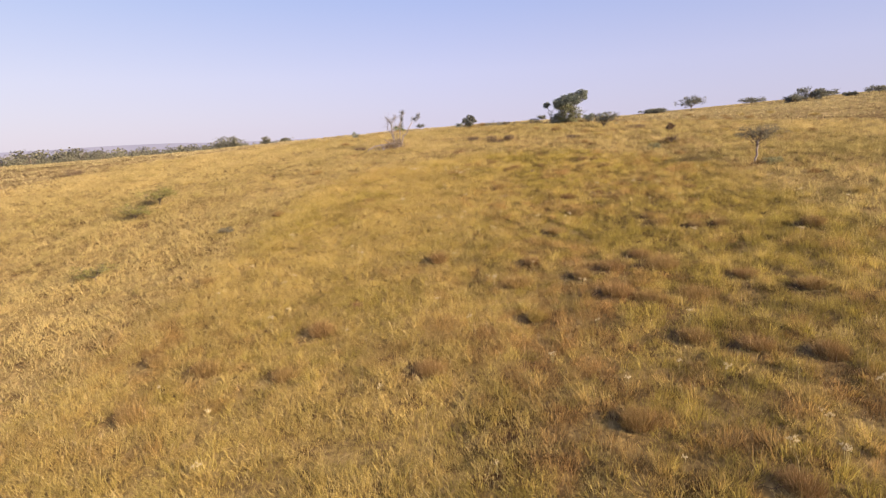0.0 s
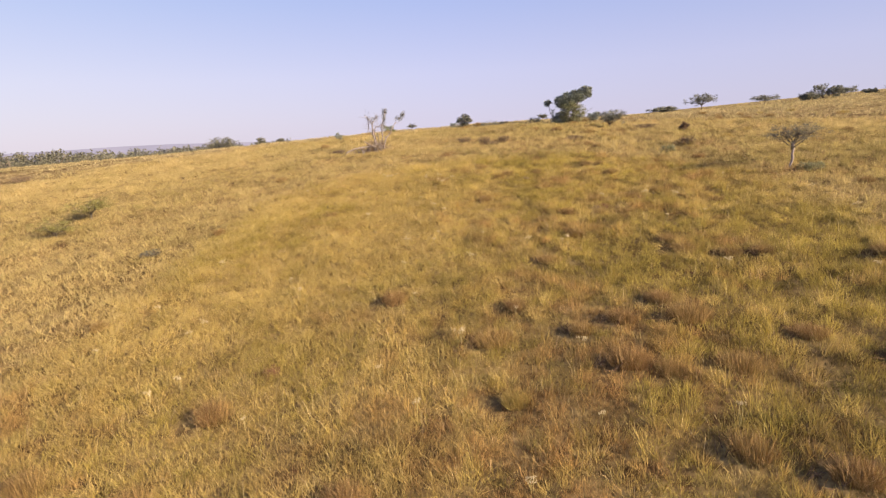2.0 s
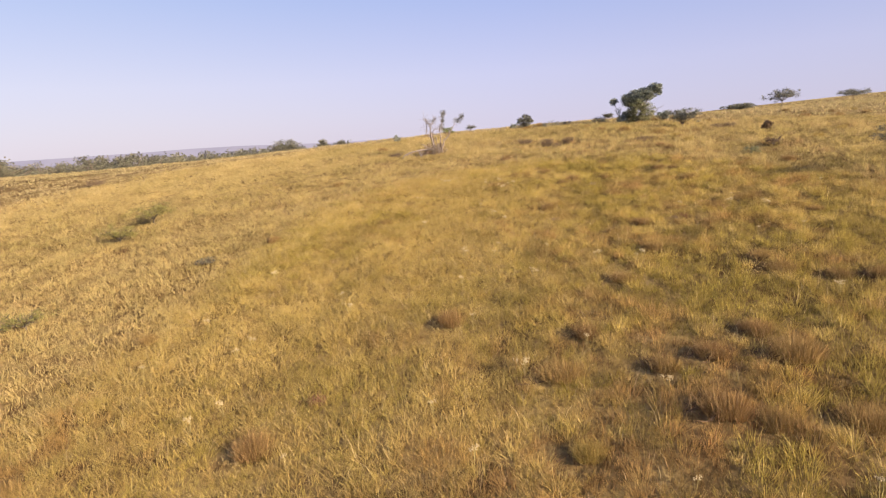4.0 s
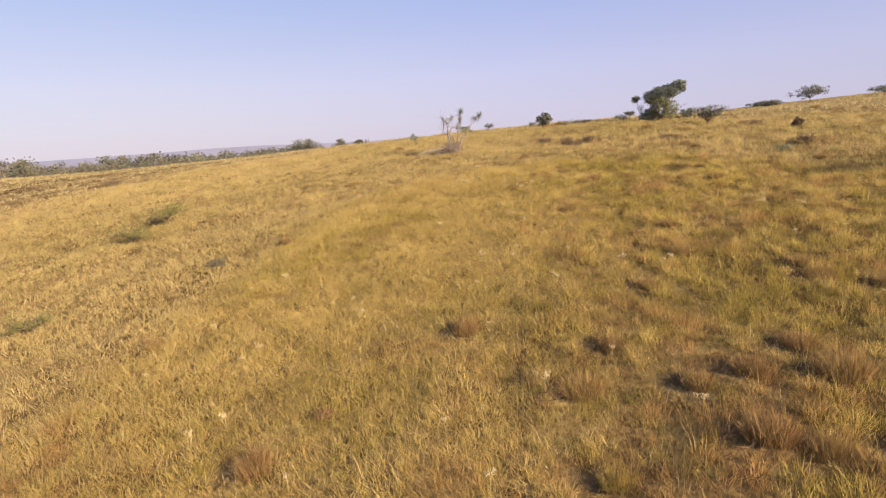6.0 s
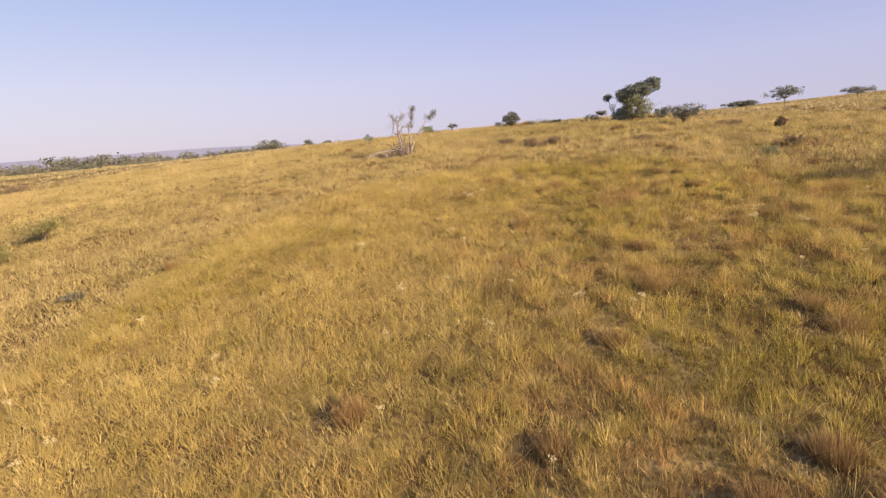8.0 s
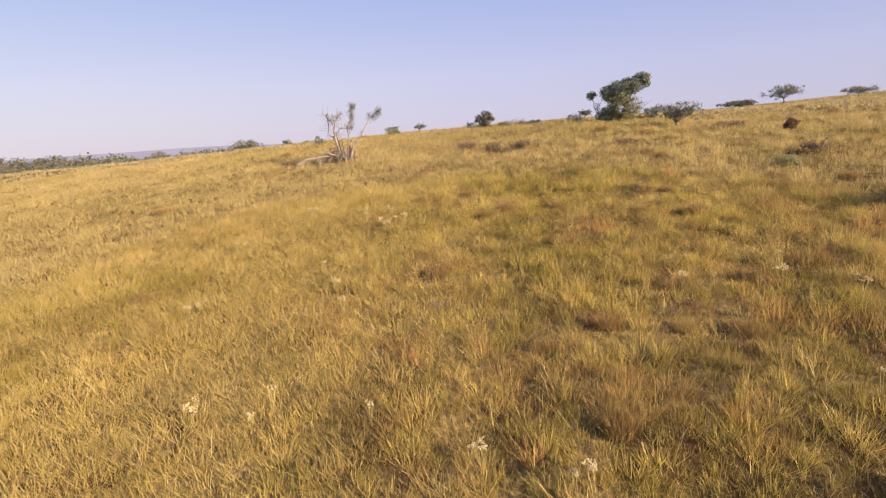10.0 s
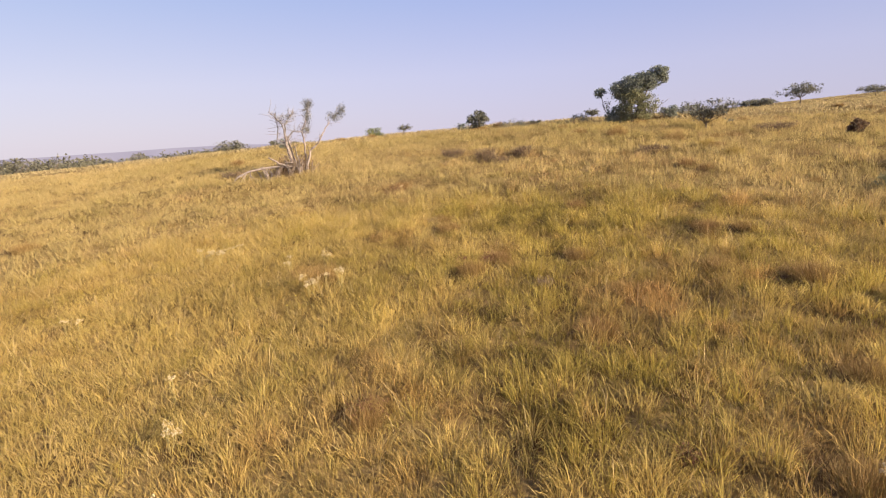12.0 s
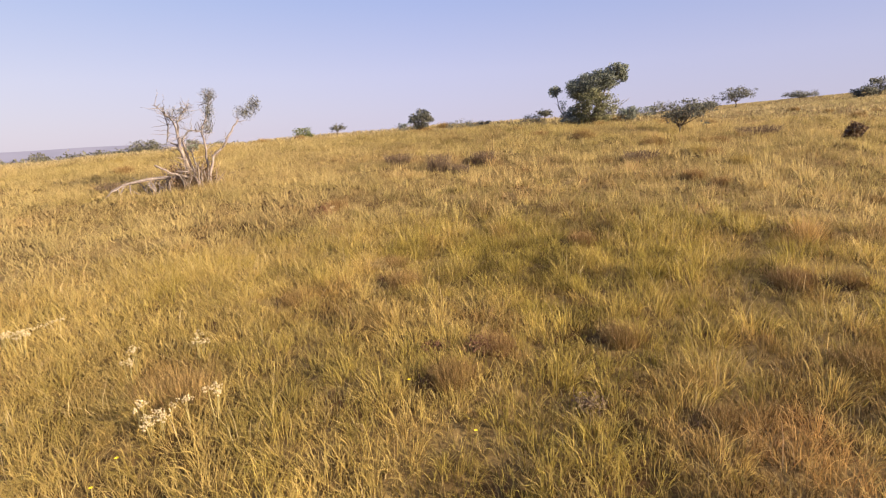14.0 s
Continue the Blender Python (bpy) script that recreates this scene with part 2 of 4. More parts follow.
def thing(name, at, label, category, group="", turn=0.0):
    ob = new(name)
    ob.empty_display_size = 0.2
    ob.matrix_world = pose(*at, 0, 0, turn)
    return tagged(ob, label, category, group)


def part(name, shape, material, parent, label="", smooth=False):
    ob = new(name, shape.mesh(name, smooth))
    ob.data.materials.append(material)
    ob.parent = parent
    loose = name in ("leaf_tuft", "foliage", "crown", "side_tuft", "undergrowth", "flower_head", "twig_tangle", "dry_foliage", "shade_stalks", "branching")
    return tagged(ob, label, kind="stuff" if loose else "")


# ---- the ground ----
# The slope as a smooth polynomial of the place, levelling out far away.
REACH, START = 70.0, 30.0
SLOPE = {(0, 0): 2.74, (0, 1): 9.51, (0, 2): -4.48, (0, 3): -6.02, (0, 4): 0.97, (1, 0): 1.65, (1, 1): -6.81, (1, 2): 14.99, (1, 3): 0.06,
         (2, 0): -0.59, (2, 1): -9.74, (2, 2): -1.33, (3, 0): 0.35, (3, 1): 2.90, (4, 0): 7.62}
GRASS_DEPTH = 0.20


def value_noise(x, y, scale, seed):
    """Smooth noise from 0 to 1 on the plan, scale in cycles per metre."""
    table = np.random.default_rng(seed).random((256, 256))
    u, v = np.asarray(x, float) * scale, np.asarray(y, float) * scale
    i, j = np.floor(u).astype(int), np.floor(v).astype(int)
    a, b = u - i, v - j
    a, b = a * a * (3 - 2 * a), b * b * (3 - 2 * b)
    i0, i1, j0, j1 = i % 256, (i + 1) % 256, j % 256, (j + 1) % 256
    return (table[i0, j0] * (1 - a) + table[i1, j0] * a) * (1 - b) + (table[i0, j1] * (1 - a) + table[i1, j1] * a) * b


def ground_z(x, y):
    x, y = np.asarray(x, float), np.asarray(y, float)
    a, b = np.tanh(x / REACH), np.tanh((y - START) / REACH)
    z = sum(k * a**i * b**j for (i, j), k in SLOPE.items()) - GRASS_DEPTH
    z = np.logaddexp(z, -3.0)  # the valley floor beyond the crest
    z = z + 0.16 * (value_noise(x, y, 0.45, 3) - 0.5) + 0.12 * (value_noise(x, y, 1.6, 31) - 0.5)
    far = np.clip((np.hypot(x, y - 30) - 260) / 500, 0, 1)
    far = far * far * (3 - 2 * far)
    return z * (1 - far) - 12.0 * far - 0.052 * np.maximum(np.hypot(x, y - 30) - 380, 0)


def on_ground(x, y, sink=0.03):
    return (x, y, float(ground_z(x, y)) - sink)


def sheet_axis(centre, n=240):
    s = np.linspace(-1, 1, n)
    return centre + 4200 * np.sinh(s * 7.4) / np.sinh(7.4)


gx, gy = np.meshgrid(sheet_axis(3.0), sheet_axis(25.0))
gz = ground_z(gx, gy)
rows_, cols_ = gx.shape
idx = np.arange(rows_ * cols_).reshape(rows_, cols_)
faces = np.stack([idx[:-1, :-1], idx[:-1, 1:], idx[1:, 1:], idx[1:, :-1]], -1).reshape(-1, 4)
me = bpy.data.meshes.new("ground")
me.from_pydata(np.stack([gx, gy, gz], -1).reshape(-1, 3), [], faces)
me.polygons.foreach_set("use_smooth", np.ones(len(me.polygons), bool))
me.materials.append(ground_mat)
tagged(new("ground", me), "dry golden and green grassland slope under tall grass", "ground", kind="structure")

# far hills beyond the valley, low: a glowing backdrop with haze painted into its colour


def far_hills(name, distance, height, seed, label):
    turn = np.radians(np.linspace(-100, 100, 240))
    phase = np.random.default_rng(seed).uniform(0, 6.28, 6)
    ridge = np.exp(-(((turn + 0.51) / 0.13) ** 2))  # one long ridge to the north-west
    top = height * (0.30 + 0.62 * ridge + 0.10 * np.sin(turn * 7.7 + phase[1]) + 0.05 * np.sin(turn * 23 + phase[2]) + 0.025 * np.sin(turn * 61 + phase[3]))
    x, y = distance * np.sin(turn), distance * np.cos(turn)
    k = 1.25
    v = np.concatenate([np.stack([x, y, np.full_like(x, -260)], 1), np.stack([x * 1.1, y * 1.1, top], 1), np.stack([x * k, y * k, np.full_like(x, -260)], 1)])
    n = len(x)
    f = [(i + r * n, i + 1 + r * n, i + 1 + (r + 1) * n, i + (r + 1) * n) for r in (0, 1) for i in range(n - 1)]
    m = bpy.data.meshes.new(name)
    m.from_pydata(v, [], f)
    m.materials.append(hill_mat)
    tagged(new(name, m), label, "hills", kind="structure")


far_hills("backdrop", 3000, 23, 3, "low far hills, glowing mauve with painted-in haze")

# ---- grass ----
# where the larger tussocks stand
LOWER = [(-0.3, 17.6), (9.6, 18.8), (12.1, 17.7), (16.1, 21.1), (7.7, 20.4), (9.3, 13.4), (8.1, 14.4), (6.3, 13.6), (5.1, 13.6), (6.4, 10.7), (5.4, 11.4), (2.0, 15.4),
         (-3.4, 13.6), (-7.3, 12.7), (-5.8, 12.1), (-0.5, 11.2), (-6.8, 10.5), (3.2, 8.7), (4.9, 6.9), (-3.8, 11.5), (7.8, 19.6), (2.7, 16.8), (4.0, 19.5), (5.2, 21.6),
         (4.8, 15.6), (3.9, 15.3), (6.2, 15.4), (5.9, 16.4)]
UPPER = [(7.9, 26.9), (7.0, 25.4), (5.5, 24.1), (6.6, 23.8), (7.5, 23.6), (8.3, 25.5), (9.5, 26.3), (2.6, 26.4), (5.4, 28.3), (4.5, 23.5), (3.6, 30.4), (4.1, 30.9), (5.9,
         29.5), (7.6, 30.1), (8.1, 32.0), (8.7, 31.8), (3.0, 33.0), (1.2, 37.9), (1.5, 32.6), (5.5, 30.9)]
g = random.Random(77)
TUSSOCKS = LOWER + UPPER
while len(TUSSOCKS) < 130:  # the rest at random, mostly on the flank towards +x
    x, y = g.uniform(-12, 34), g.uniform(9, 62)
    if y > 1.1 * abs(x - 2) + 2 and g.random() < 0.10 + 0.90 * (x > 2):
        TUSSOCKS.append((x, y))


# stretches that have stayed green and stretches that have turned russet: x, y, how wide
LUSH = [(-1.5, 13.9, 1.2), (5.1, 18.8, 1.6), (10.6, 22.0, 2.6), (13.9, 21.1, 2.6), (22.1, 28.6, 5.0), (-2.1, 15.5, 1.0), (6.8, 18.7, 1.8), (7.3, 21.6, 1.6), (3.8, 14.7, 1.0),
        (3.5, 24.3, 0.8), (5.2, 26.9, 1.4), (-3.3, 26.8, 1.1), (8.5, 25.3, 1.0), (4.4, 33.5, 1.2), (5.3, 30.5, 0.8), (3.3, 30.6, 0.7), (4.5, 29.4, 0.6), (2.5, 30.1, 0.6)]
RUSTY = [(2.1, 12.2, 1.7), (1.9, 8.5, 1.4), (-5.9, 9.7, 1.4), (-8.1, 13.6, 1.6), (6.9, 8.9, 1.6), (3.1, 18.0, 1.0), (4.1, 15.6, 1.2), (4.6, 13.7, 1.2), (-1.5, 17.0, 1.0),
         (8.5, 25.6, 0.7), (7.0, 25.8, 0.7), (2.5, 26.7, 0.8), (0.7, 24.5, 0.9), (0.5, 30.7, 0.7), (1.1, 38.2, 0.9), (5.3, 31.3, 0.7), (4.0, 31.1, 0.6), (10.2, 33.8, 1.4), (2.5, 31.9, 0.8),
         (6.2, 29.0, 1.0), (5.4, 29.5, 0.6), (7.3, 30.2, 0.9), (6.2, 23.3, 1.0), (7.4, 24.4, 1.0), (4.9, 23.9, 0.7)]


def hummocky(x):
    """0 on the even flank, 1 on the hummocky one towards +x."""
    return np.clip((x + 1.5) / 6.0, 0, 1)


def lumps(x, y, cell, seed):
    """The nearest of many scattered clumps: how far off its middle is, which way, and two random traits of it."""
    g = np.random.default_rng(seed)
    jx, jy, trait, other = g.uniform(0.1, 0.9, (127, 127)), g.uniform(0.1, 0.9, (127, 127)), g.random((127, 127)), g.random((127, 127))
    u, v = np.asarray(x, float) / cell, np.asarray(y, float) / cell
    i, j = np.floor(u).astype(int), np.floor(v).astype(int)
    best = np.full(u.shape, 9.0)
    out = [np.zeros(u.shape) for _ in range(4)]
    for di in (-1, 0, 1):
        for dj in (-1, 0, 1):
            a, b = (i + di) % 127, (j + dj) % 127
            ex, ey = u - (i + di + jx[a, b]), v - (j + dj + jy[a, b])
            d = np.hypot(ex, ey)
            near = d < best
            best = np.where(near, d, best)
            for k, value in enumerate((ex, ey, trait[a, b], other[a, b])):
                out[k] = np.where(near, value, out[k])
    return best, out[0] / (best + 1e-6), out[1] / (best + 1e-6), out[2], out[3]


def smooth(v, low, high):
    s = np.clip((v - low) / (high - low), 0, 1)
    return s * s * (3 - 2 * s)


def sward_state(x, y):
    """How high the grass stands (0 to 1), which way its clumps lean, and its growth: green, russet, and how pale it is
    toned.
    """
    d, ex, ey, trait, other = lumps(x, y, 0.37, 61)
    d2, _, _, trait2, other2 = lumps(x, y, 0.85, 62)
    h = hummocky(x)
    dome = np.sqrt(np.clip(1 - (d / 0.72) ** 2, 0, 1)) * (0.30 + 0.70 * trait)
    mound = np.sqrt(np.clip(1 - (d2 / 0.75) ** 2, 0, 1)) * (0.15 + 0.85 * trait2)
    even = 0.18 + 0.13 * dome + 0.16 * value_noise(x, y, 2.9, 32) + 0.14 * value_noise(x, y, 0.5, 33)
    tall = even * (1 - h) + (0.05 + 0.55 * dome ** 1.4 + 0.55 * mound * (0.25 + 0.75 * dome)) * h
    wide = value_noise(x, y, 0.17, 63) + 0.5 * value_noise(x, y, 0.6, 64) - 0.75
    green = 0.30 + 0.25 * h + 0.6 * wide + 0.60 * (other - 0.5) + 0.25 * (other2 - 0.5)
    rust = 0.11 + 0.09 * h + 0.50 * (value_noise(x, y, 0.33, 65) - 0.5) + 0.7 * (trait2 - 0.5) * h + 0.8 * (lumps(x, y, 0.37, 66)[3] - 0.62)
    for px, py, r in LUSH:
        w = np.exp(-((x - px) ** 2 + (y - py) ** 2) / (r * r))
        green, rust = green + 0.24 * w, rust - 0.25 * w
    for px, py, r in RUSTY:
        w = np.exp(-((x - px) ** 2 + (y - py) ** 2) / (r * r))
        green, rust = green - 0.15 * w, rust + 0.38 * w
    # the even flank is toned paler, its brighter light put into the colour
    pale = 1.03 - 0.12 * h + 0.25 * (value_noise(x, y, 0.9, 67) - 0.5) + (0.10 + 0.50 * h) * (trait - 0.5) + 0.22 * h * (other2 - 0.5)
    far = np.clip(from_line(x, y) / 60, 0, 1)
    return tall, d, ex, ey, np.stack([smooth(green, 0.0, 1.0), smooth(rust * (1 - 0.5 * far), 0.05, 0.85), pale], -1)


def off_tussocks(x, y):
    """Leaves the hollow beside each tussock, where its shade is imitated, free of tall grass."""
    keep = np.ones(len(x), bool)
    for a, b in TUSSOCKS:
        wide = 0.42 if b < 21 else 0.26
        keep &= ((x - a + 0.62 * wide) / wide) ** 2 + ((y - b + 0.24 * wide) / wide) ** 2 > 1
    return x[keep], y[keep]


def clumped(x, y, seed):
    """Keeps most tufts on the clumps and few in the gaps between them, where the low thatch shows."""
    tall = sward_state(x, y)[0]
    keep = np.random.default_rng(seed).random(len(x)) < np.clip(0.40 + 1.6 * tall, 0, 1) * hummocky(x) + (1 - hummocky(x))
    return x[keep], y[keep]


def blades(name, x, y, low, high, width, lean, spread, per, seed, material, label, bent=False, own=None):
    """Tufts of grass at (x, y): per blades in each, as high as the sward stands there, leaning out of their clump and a little
    with the wind. own: height and growth of a tussock that stands by itself at the origin; its mesh is returned."""
    g = np.random.default_rng(seed)
    n = len(x) * per
    tuft = np.repeat(np.arange(len(x)), per)
    away = g.uniform(0, 2 * np.pi, n)
    r = spread * np.sqrt(g.random(n))
    px, py = x[tuft] + r * np.cos(away), y[tuft] + r * np.sin(away)
    if own is None:
        pz = ground_z(px, py) - 0.02
        tall, d, ex, ey, growth = sward_state(x, y)
        height = low + (high - low) * tall
        push = np.clip(d / 0.6, 0, 1)
    else:
        pz = np.full(n, -0.04)
        height, growth = own
        d = np.hypot(x, y)
        ex, ey, push = x / (d + 1e-6), y / (d + 1e-6), np.clip(d / (d.max() + 1e-6), 0, 1)
    tall = height[tuft] * g.uniform(0.6, 1.2, n)
    if own is None:
        lean = lean * (1.5 - 0.5 * hummocky(px))  # it lies flatter on the even flank
    out = lean * tall * g.uniform(0.1, 1.15, n) ** 1.4
    wide = width * g.uniform(0.6, 1.4, n)
    dx = out * np.cos(away) + (0.45 * push * ex)[tuft] * tall * lean - 0.06 * tall
    dy = out * np.sin(away) + (0.45 * push * ey)[tuft] * tall * lean + 0.02 * tall
    face = g.uniform(0, np.pi, n)
    growth = growth[tuft] + g.normal(0, 1, (n, 3)) * (0.22, 0.14, 0.05)
    growth[:, 2] *= 1 + g.normal(0, 0.22, n) * hummocky(px)
    growth = np.clip(growth, 0, 1.6)
    root = np.stack([px, py, pz], 1)
    side = np.stack([np.cos(face) * wide / 2, np.sin(face) * wide / 2, np.zeros(n)], 1)
    tip = root + np.stack([dx, dy, tall], 1)
    if bent:
        middle = root + np.stack([dx * 0.32, dy * 0.32, tall * 0.6], 1)
        v = np.stack([root - side, root + side, middle + side * 0.8, middle - side * 0.8, tip], 1).reshape(-1, 3)
        base = np.arange(n) * 5
        loops = np.stack([base, base + 1, base + 2, base + 3, base + 3, base + 2, base + 4], 1).reshape(-1)
        counts = np.tile([4, 3], n)
    else:
        v = np.stack([root - side, root + side, tip], 1).reshape(-1, 3)
        base = np.arange(n) * 3
        loops = np.stack([base, base + 1, base + 2], 1).reshape(-1)
        counts = np.full(n, 3)
    m = bpy.data.meshes.new(name)
    m.vertices.add(len(v))
    m.vertices.foreach_set("co", v.astype(np.float32).ravel())
    m.loops.add(len(loops))
    m.loops.foreach_set("vertex_index", loops.astype(np.int32))
    m.polygons.add(len(counts))
    m.polygons.foreach_set("loop_start", (np.cumsum(counts) - counts).astype(np.int32))
    m.update(calc_edges=True)
    grown = m.attributes.new("growth", "FLOAT_VECTOR", "POINT")
    grown.data.foreach_set("vector", np.repeat(growth, len(v) // n, axis=0).astype(np.float32).ravel())
    m.materials.append(material)
    if own is not None:
        return m
    return tagged(new(name, m), label, "grass", kind="stuff")


def from_line(x, y):
    """Metres from the line along which the slope is crossed."""
    s = np.clip((x * 3.5 + y * 25.3) / (3.5**2 + 25.3**2), 0, 1)
    return np.hypot(x - 3.5 * s, y - 25.3 * s)


def scattered(seed, count, x0, x1, y0, y1, near, far):
    """Places in a wedge ahead, at distances between near and far from the line."""
    g = np.random.default_rng(seed)
    x, y = g.uniform(x0, x1, count), g.uniform(y0, y1, count)
    d = from_line(x, y)
    soft = far * 0.12 * g.random(count)
    keep = (d + near * 0.12 * g.random(count) >= near) & (d + soft < far) & (y > 1.05 * np.abs(x - 1.5) - 2.0 - 3.0 * g.random(count) ** 2)
    return x[keep], y[keep]


def closest_stretch(x, y):
    """The part of the upper slope that is passed closest."""
    return ((x - 3.9) / 5.6) ** 2 + ((y - 29.6) / 4.6) ** 2 + 0.5 * (value_noise(x, y, 1.5, 41) - 0.5) < 1


# a low, thick sward, and clumped tufts standing out of it, finer where the slope is crossed and coarser away from it
x, y = scattered(11, 100 * 40 * 44, -20, 20, 3, 47, 0, 11.5)
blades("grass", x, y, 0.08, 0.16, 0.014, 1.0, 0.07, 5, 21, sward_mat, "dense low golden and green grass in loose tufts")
x, y = off_tussocks(*clumped(*scattered(14, 190 * 40 * 44, -20, 20, 3, 47, 0, 11.5), 52))
near = closest_stretch(x, y)
blades("grass", x[~near], y[~near], 0.075, 0.40, 0.0078, 0.85, 0.04, 6, 26, grass_mat, "golden, green and russet grass in soft clumps")
x, y = off_tussocks(*clumped(*scattered(16, 225 * 14 * 12, -3, 11, 24, 36, 0, 18), 54))
near = closest_stretch(x, y)
blades("grass", x[near], y[near], 0.07, 0.38, 0.0058, 1.15, 0.04, 6, 24, grass_mat, "fine drooping golden and olive grass on the upper slope", bent=True)
x, y = scattered(18, 34 * 100 * 75, -45, 55, 3, 78, 10.5, 34)
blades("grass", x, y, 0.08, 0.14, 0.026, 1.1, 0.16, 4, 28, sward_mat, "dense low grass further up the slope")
x, y = off_tussocks(*clumped(*scattered(12, 46 * 100 * 75, -45, 55, 3, 78, 10.5, 34), 53))
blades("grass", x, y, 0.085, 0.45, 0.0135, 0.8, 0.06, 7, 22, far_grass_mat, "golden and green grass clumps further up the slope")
x, y = scattered(13, 5 * 190 * 140, -90, 100, 5, 145, 31, 110)
blades("grass", x, y, 0.11, 0.32, 0.054, 1.0, 0.18, 4, 23, hazed_crest_mat, "golden grass on the crest of the hill")
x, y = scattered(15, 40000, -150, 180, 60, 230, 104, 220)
blades("grass", x, y, 0.12, 0.30, 0.14, 1.0, 0.5, 4, 25, hazed_crest_mat, "golden grass far along the hill")
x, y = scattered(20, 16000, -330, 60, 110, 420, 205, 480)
blades("grass", x, y, 0.40, 0.75, 0.55, 1.2, 1.2, 4, 30, hazed_crest_mat, "dry grass in the valley beyond, paled by haze in its colour")
g = np.random.default_rng(19)
x, y = g.uniform(-45, 50, 20000), g.uniform(-35, 55, 20000)
outside = y < 1.05 * np.abs(x - 1.5) - 2.0
blades("grass", x[outside], y[outside], 0.10, 0.30, 0.03, 0.9, 0.14, 4, 29, far_grass_mat, "loose golden grass lower down the slope")
x, y = scattered(17, 6 * 40 * 44, -20, 20, 3, 47, 0, 11)
blades("grass", x, y, 0.24, 0.48, 0.0055, 0.8, 0.05, 2, 27, culm_mat, "long thin pale dry stalks standing above the grass", bent=True)

# ---- trees and shrubs ----


def stem_and_twigs(shape, rng, pts, r, twigs, reach):
    """Thin crooked twigs off a limb."""
    for _ in range(twigs):
        i = rng.randrange(1, len(pts))
        p = pts[i - 1].lerp(pts[i], rng.random())
        d = Vector((rng.gauss(0, 1), rng.gauss(0, 1), rng.gauss(0.5, 0.6))).normalized()
        shape.limb(rng, p, p + d * reach * rng.uniform(0.4, 1.1), r, r * 0.35, 0.13, 4, 4)


def dead_tree():
    rng = random.Random(41)
    ob = thing("dead_tree", on_ground(-3.62, 41.4), "half-dead grey tree with bleached bare limbs and few leaf tufts", "tree", turn=22)
    limbs = [  # points of each trunk or limb, its radius at the foot and at the tip
        ("trunk", [(0, 0, -0.05), (0.05, 0.05, 0.6), (-0.06, 0.0, 1.1), (-0.10, 0.05, 1.55)], 0.085, 0.055, 6),
        ("trunk", [(0.12, 0.1, -0.05), (0.2, 0.1, 0.5), (0.08, 0.05, 1.0), (0.0, 0.1, 1.45)], 0.05, 0.03, 5),
        ("trunk", [(0.62, -0.05, -0.05), (0.64, 0, 0.45), (0.78, 0, 0.95), (1.08, 0.05, 1.22), (1.36, 0.1, 1.65), (1.60, 0.1, 2.0)], 0.055, 0.022, 5),
        ("trunk", [(0.5, 0.25, -0.05), (0.58, 0.2, 0.7), (0.6, 0.2, 1.35), (0.55, 0.15, 1.7), (0.74, 0.2, 2.15), (0.86, 0.2, 2.65)], 0.045, 0.016, 8),
        ("limb", [(-0.10, 0.05, 1.5), (-0.15, 0, 1.95), (-0.3, -0.05, 2.15), (-0.58, -0.05, 2.45)], 0.04, 0.012, 4),
        ("limb", [(-0.10, 0.05, 1.3), (-0.38, 0.1, 1.42), (-0.30, 0.1, 1.85), (-0.38, 0.1, 2.4)], 0.035, 0.012, 6),
        ("limb", [(-0.10, 0.05, 1.55), (-0.05, 0, 1.95), (0.12, -0.05, 2.2), (0.30, -0.05, 2.45)], 0.035, 0.012, 8),
        ("limb", [(0.0, 0.1, 1.45), (0.22, 0.1, 1.72), (0.58, 0.15, 1.68)], 0.028, 0.015, 5),
        ("limb", [(0.26, -0.1, -0.05), (0.32, -0.1, 0.6), (0.2, -0.1, 1.15)], 0.04, 0.02, 4),
        ("bleached_limb", [(0.02, -0.15, 0.40), (-0.4, -0.25, 0.55), (-0.78, -0.3, 0.80)], 0.045, 0.028, 0),
        ("bleached_limb", [(0.3, -0.2, 0.15), (0.1, -0.25, 0.55), (-0.25, -0.25, 0.60)], 0.03, 0.018, 1),
        ("limb", [(-0.05, -0.2, -0.05), (-0.2, -0.25, 0.5)], 0.035, 0.02, 1),
    ]
    for name, pts, r0, r1, twigs in limbs:
        s = Shape()
        fine = []
        pts = [Vector(p) for p in pts]
        for a, b in zip(pts, pts[1:]):
            for k in range(3):
                j = Vector((rng.uniform(-1, 1), rng.uniform(-1, 1), 0)) * 0.025
                fine.append(a.lerp(b, k / 3) + j)
        fine.append(pts[-1])
        s.tube(fine, [0.86 * (r0 + (r1 - r0) * i / (len(fine) - 1)) for i in range(len(fine))], 7)
        stem_and_twigs(s, rng, fine[len(fine) // 3:], 0.011, twigs * 4, 0.5)
        part(name, s, bark_mid if name == "limb" else bark_pale, ob, smooth=True)
    for centre, radii, n in (((1.80, 0.1, 2.2), (0.36, 0.26, 0.24), 520), ((2.08, 0.1, 2.42), (0.24, 0.22, 0.26), 380), ((0.86, 0.2, 2.70), (0.24, 0.2, 0.22), 420), ((0.80, 0.2, 2.28), (0.19, 0.18, 0.40), 380), ((0.70, 0.2, 1.80), (0.17, 0.15, 0.24), 240), ((0.1, 0, 2.25), (0.28, 0.2, 0.15), 90)):
        s = Shape()
        s.leaves(rng, centre, radii, n, 0.036, 0.3, 0.0)
        for _ in range(14):
            p = Vector(centre) + Vector((rng.gauss(0, 0.4) * radii[0], rng.gauss(0, 0.4) * radii[1], -radii[2] * rng.uniform(0.4, 1.0)))
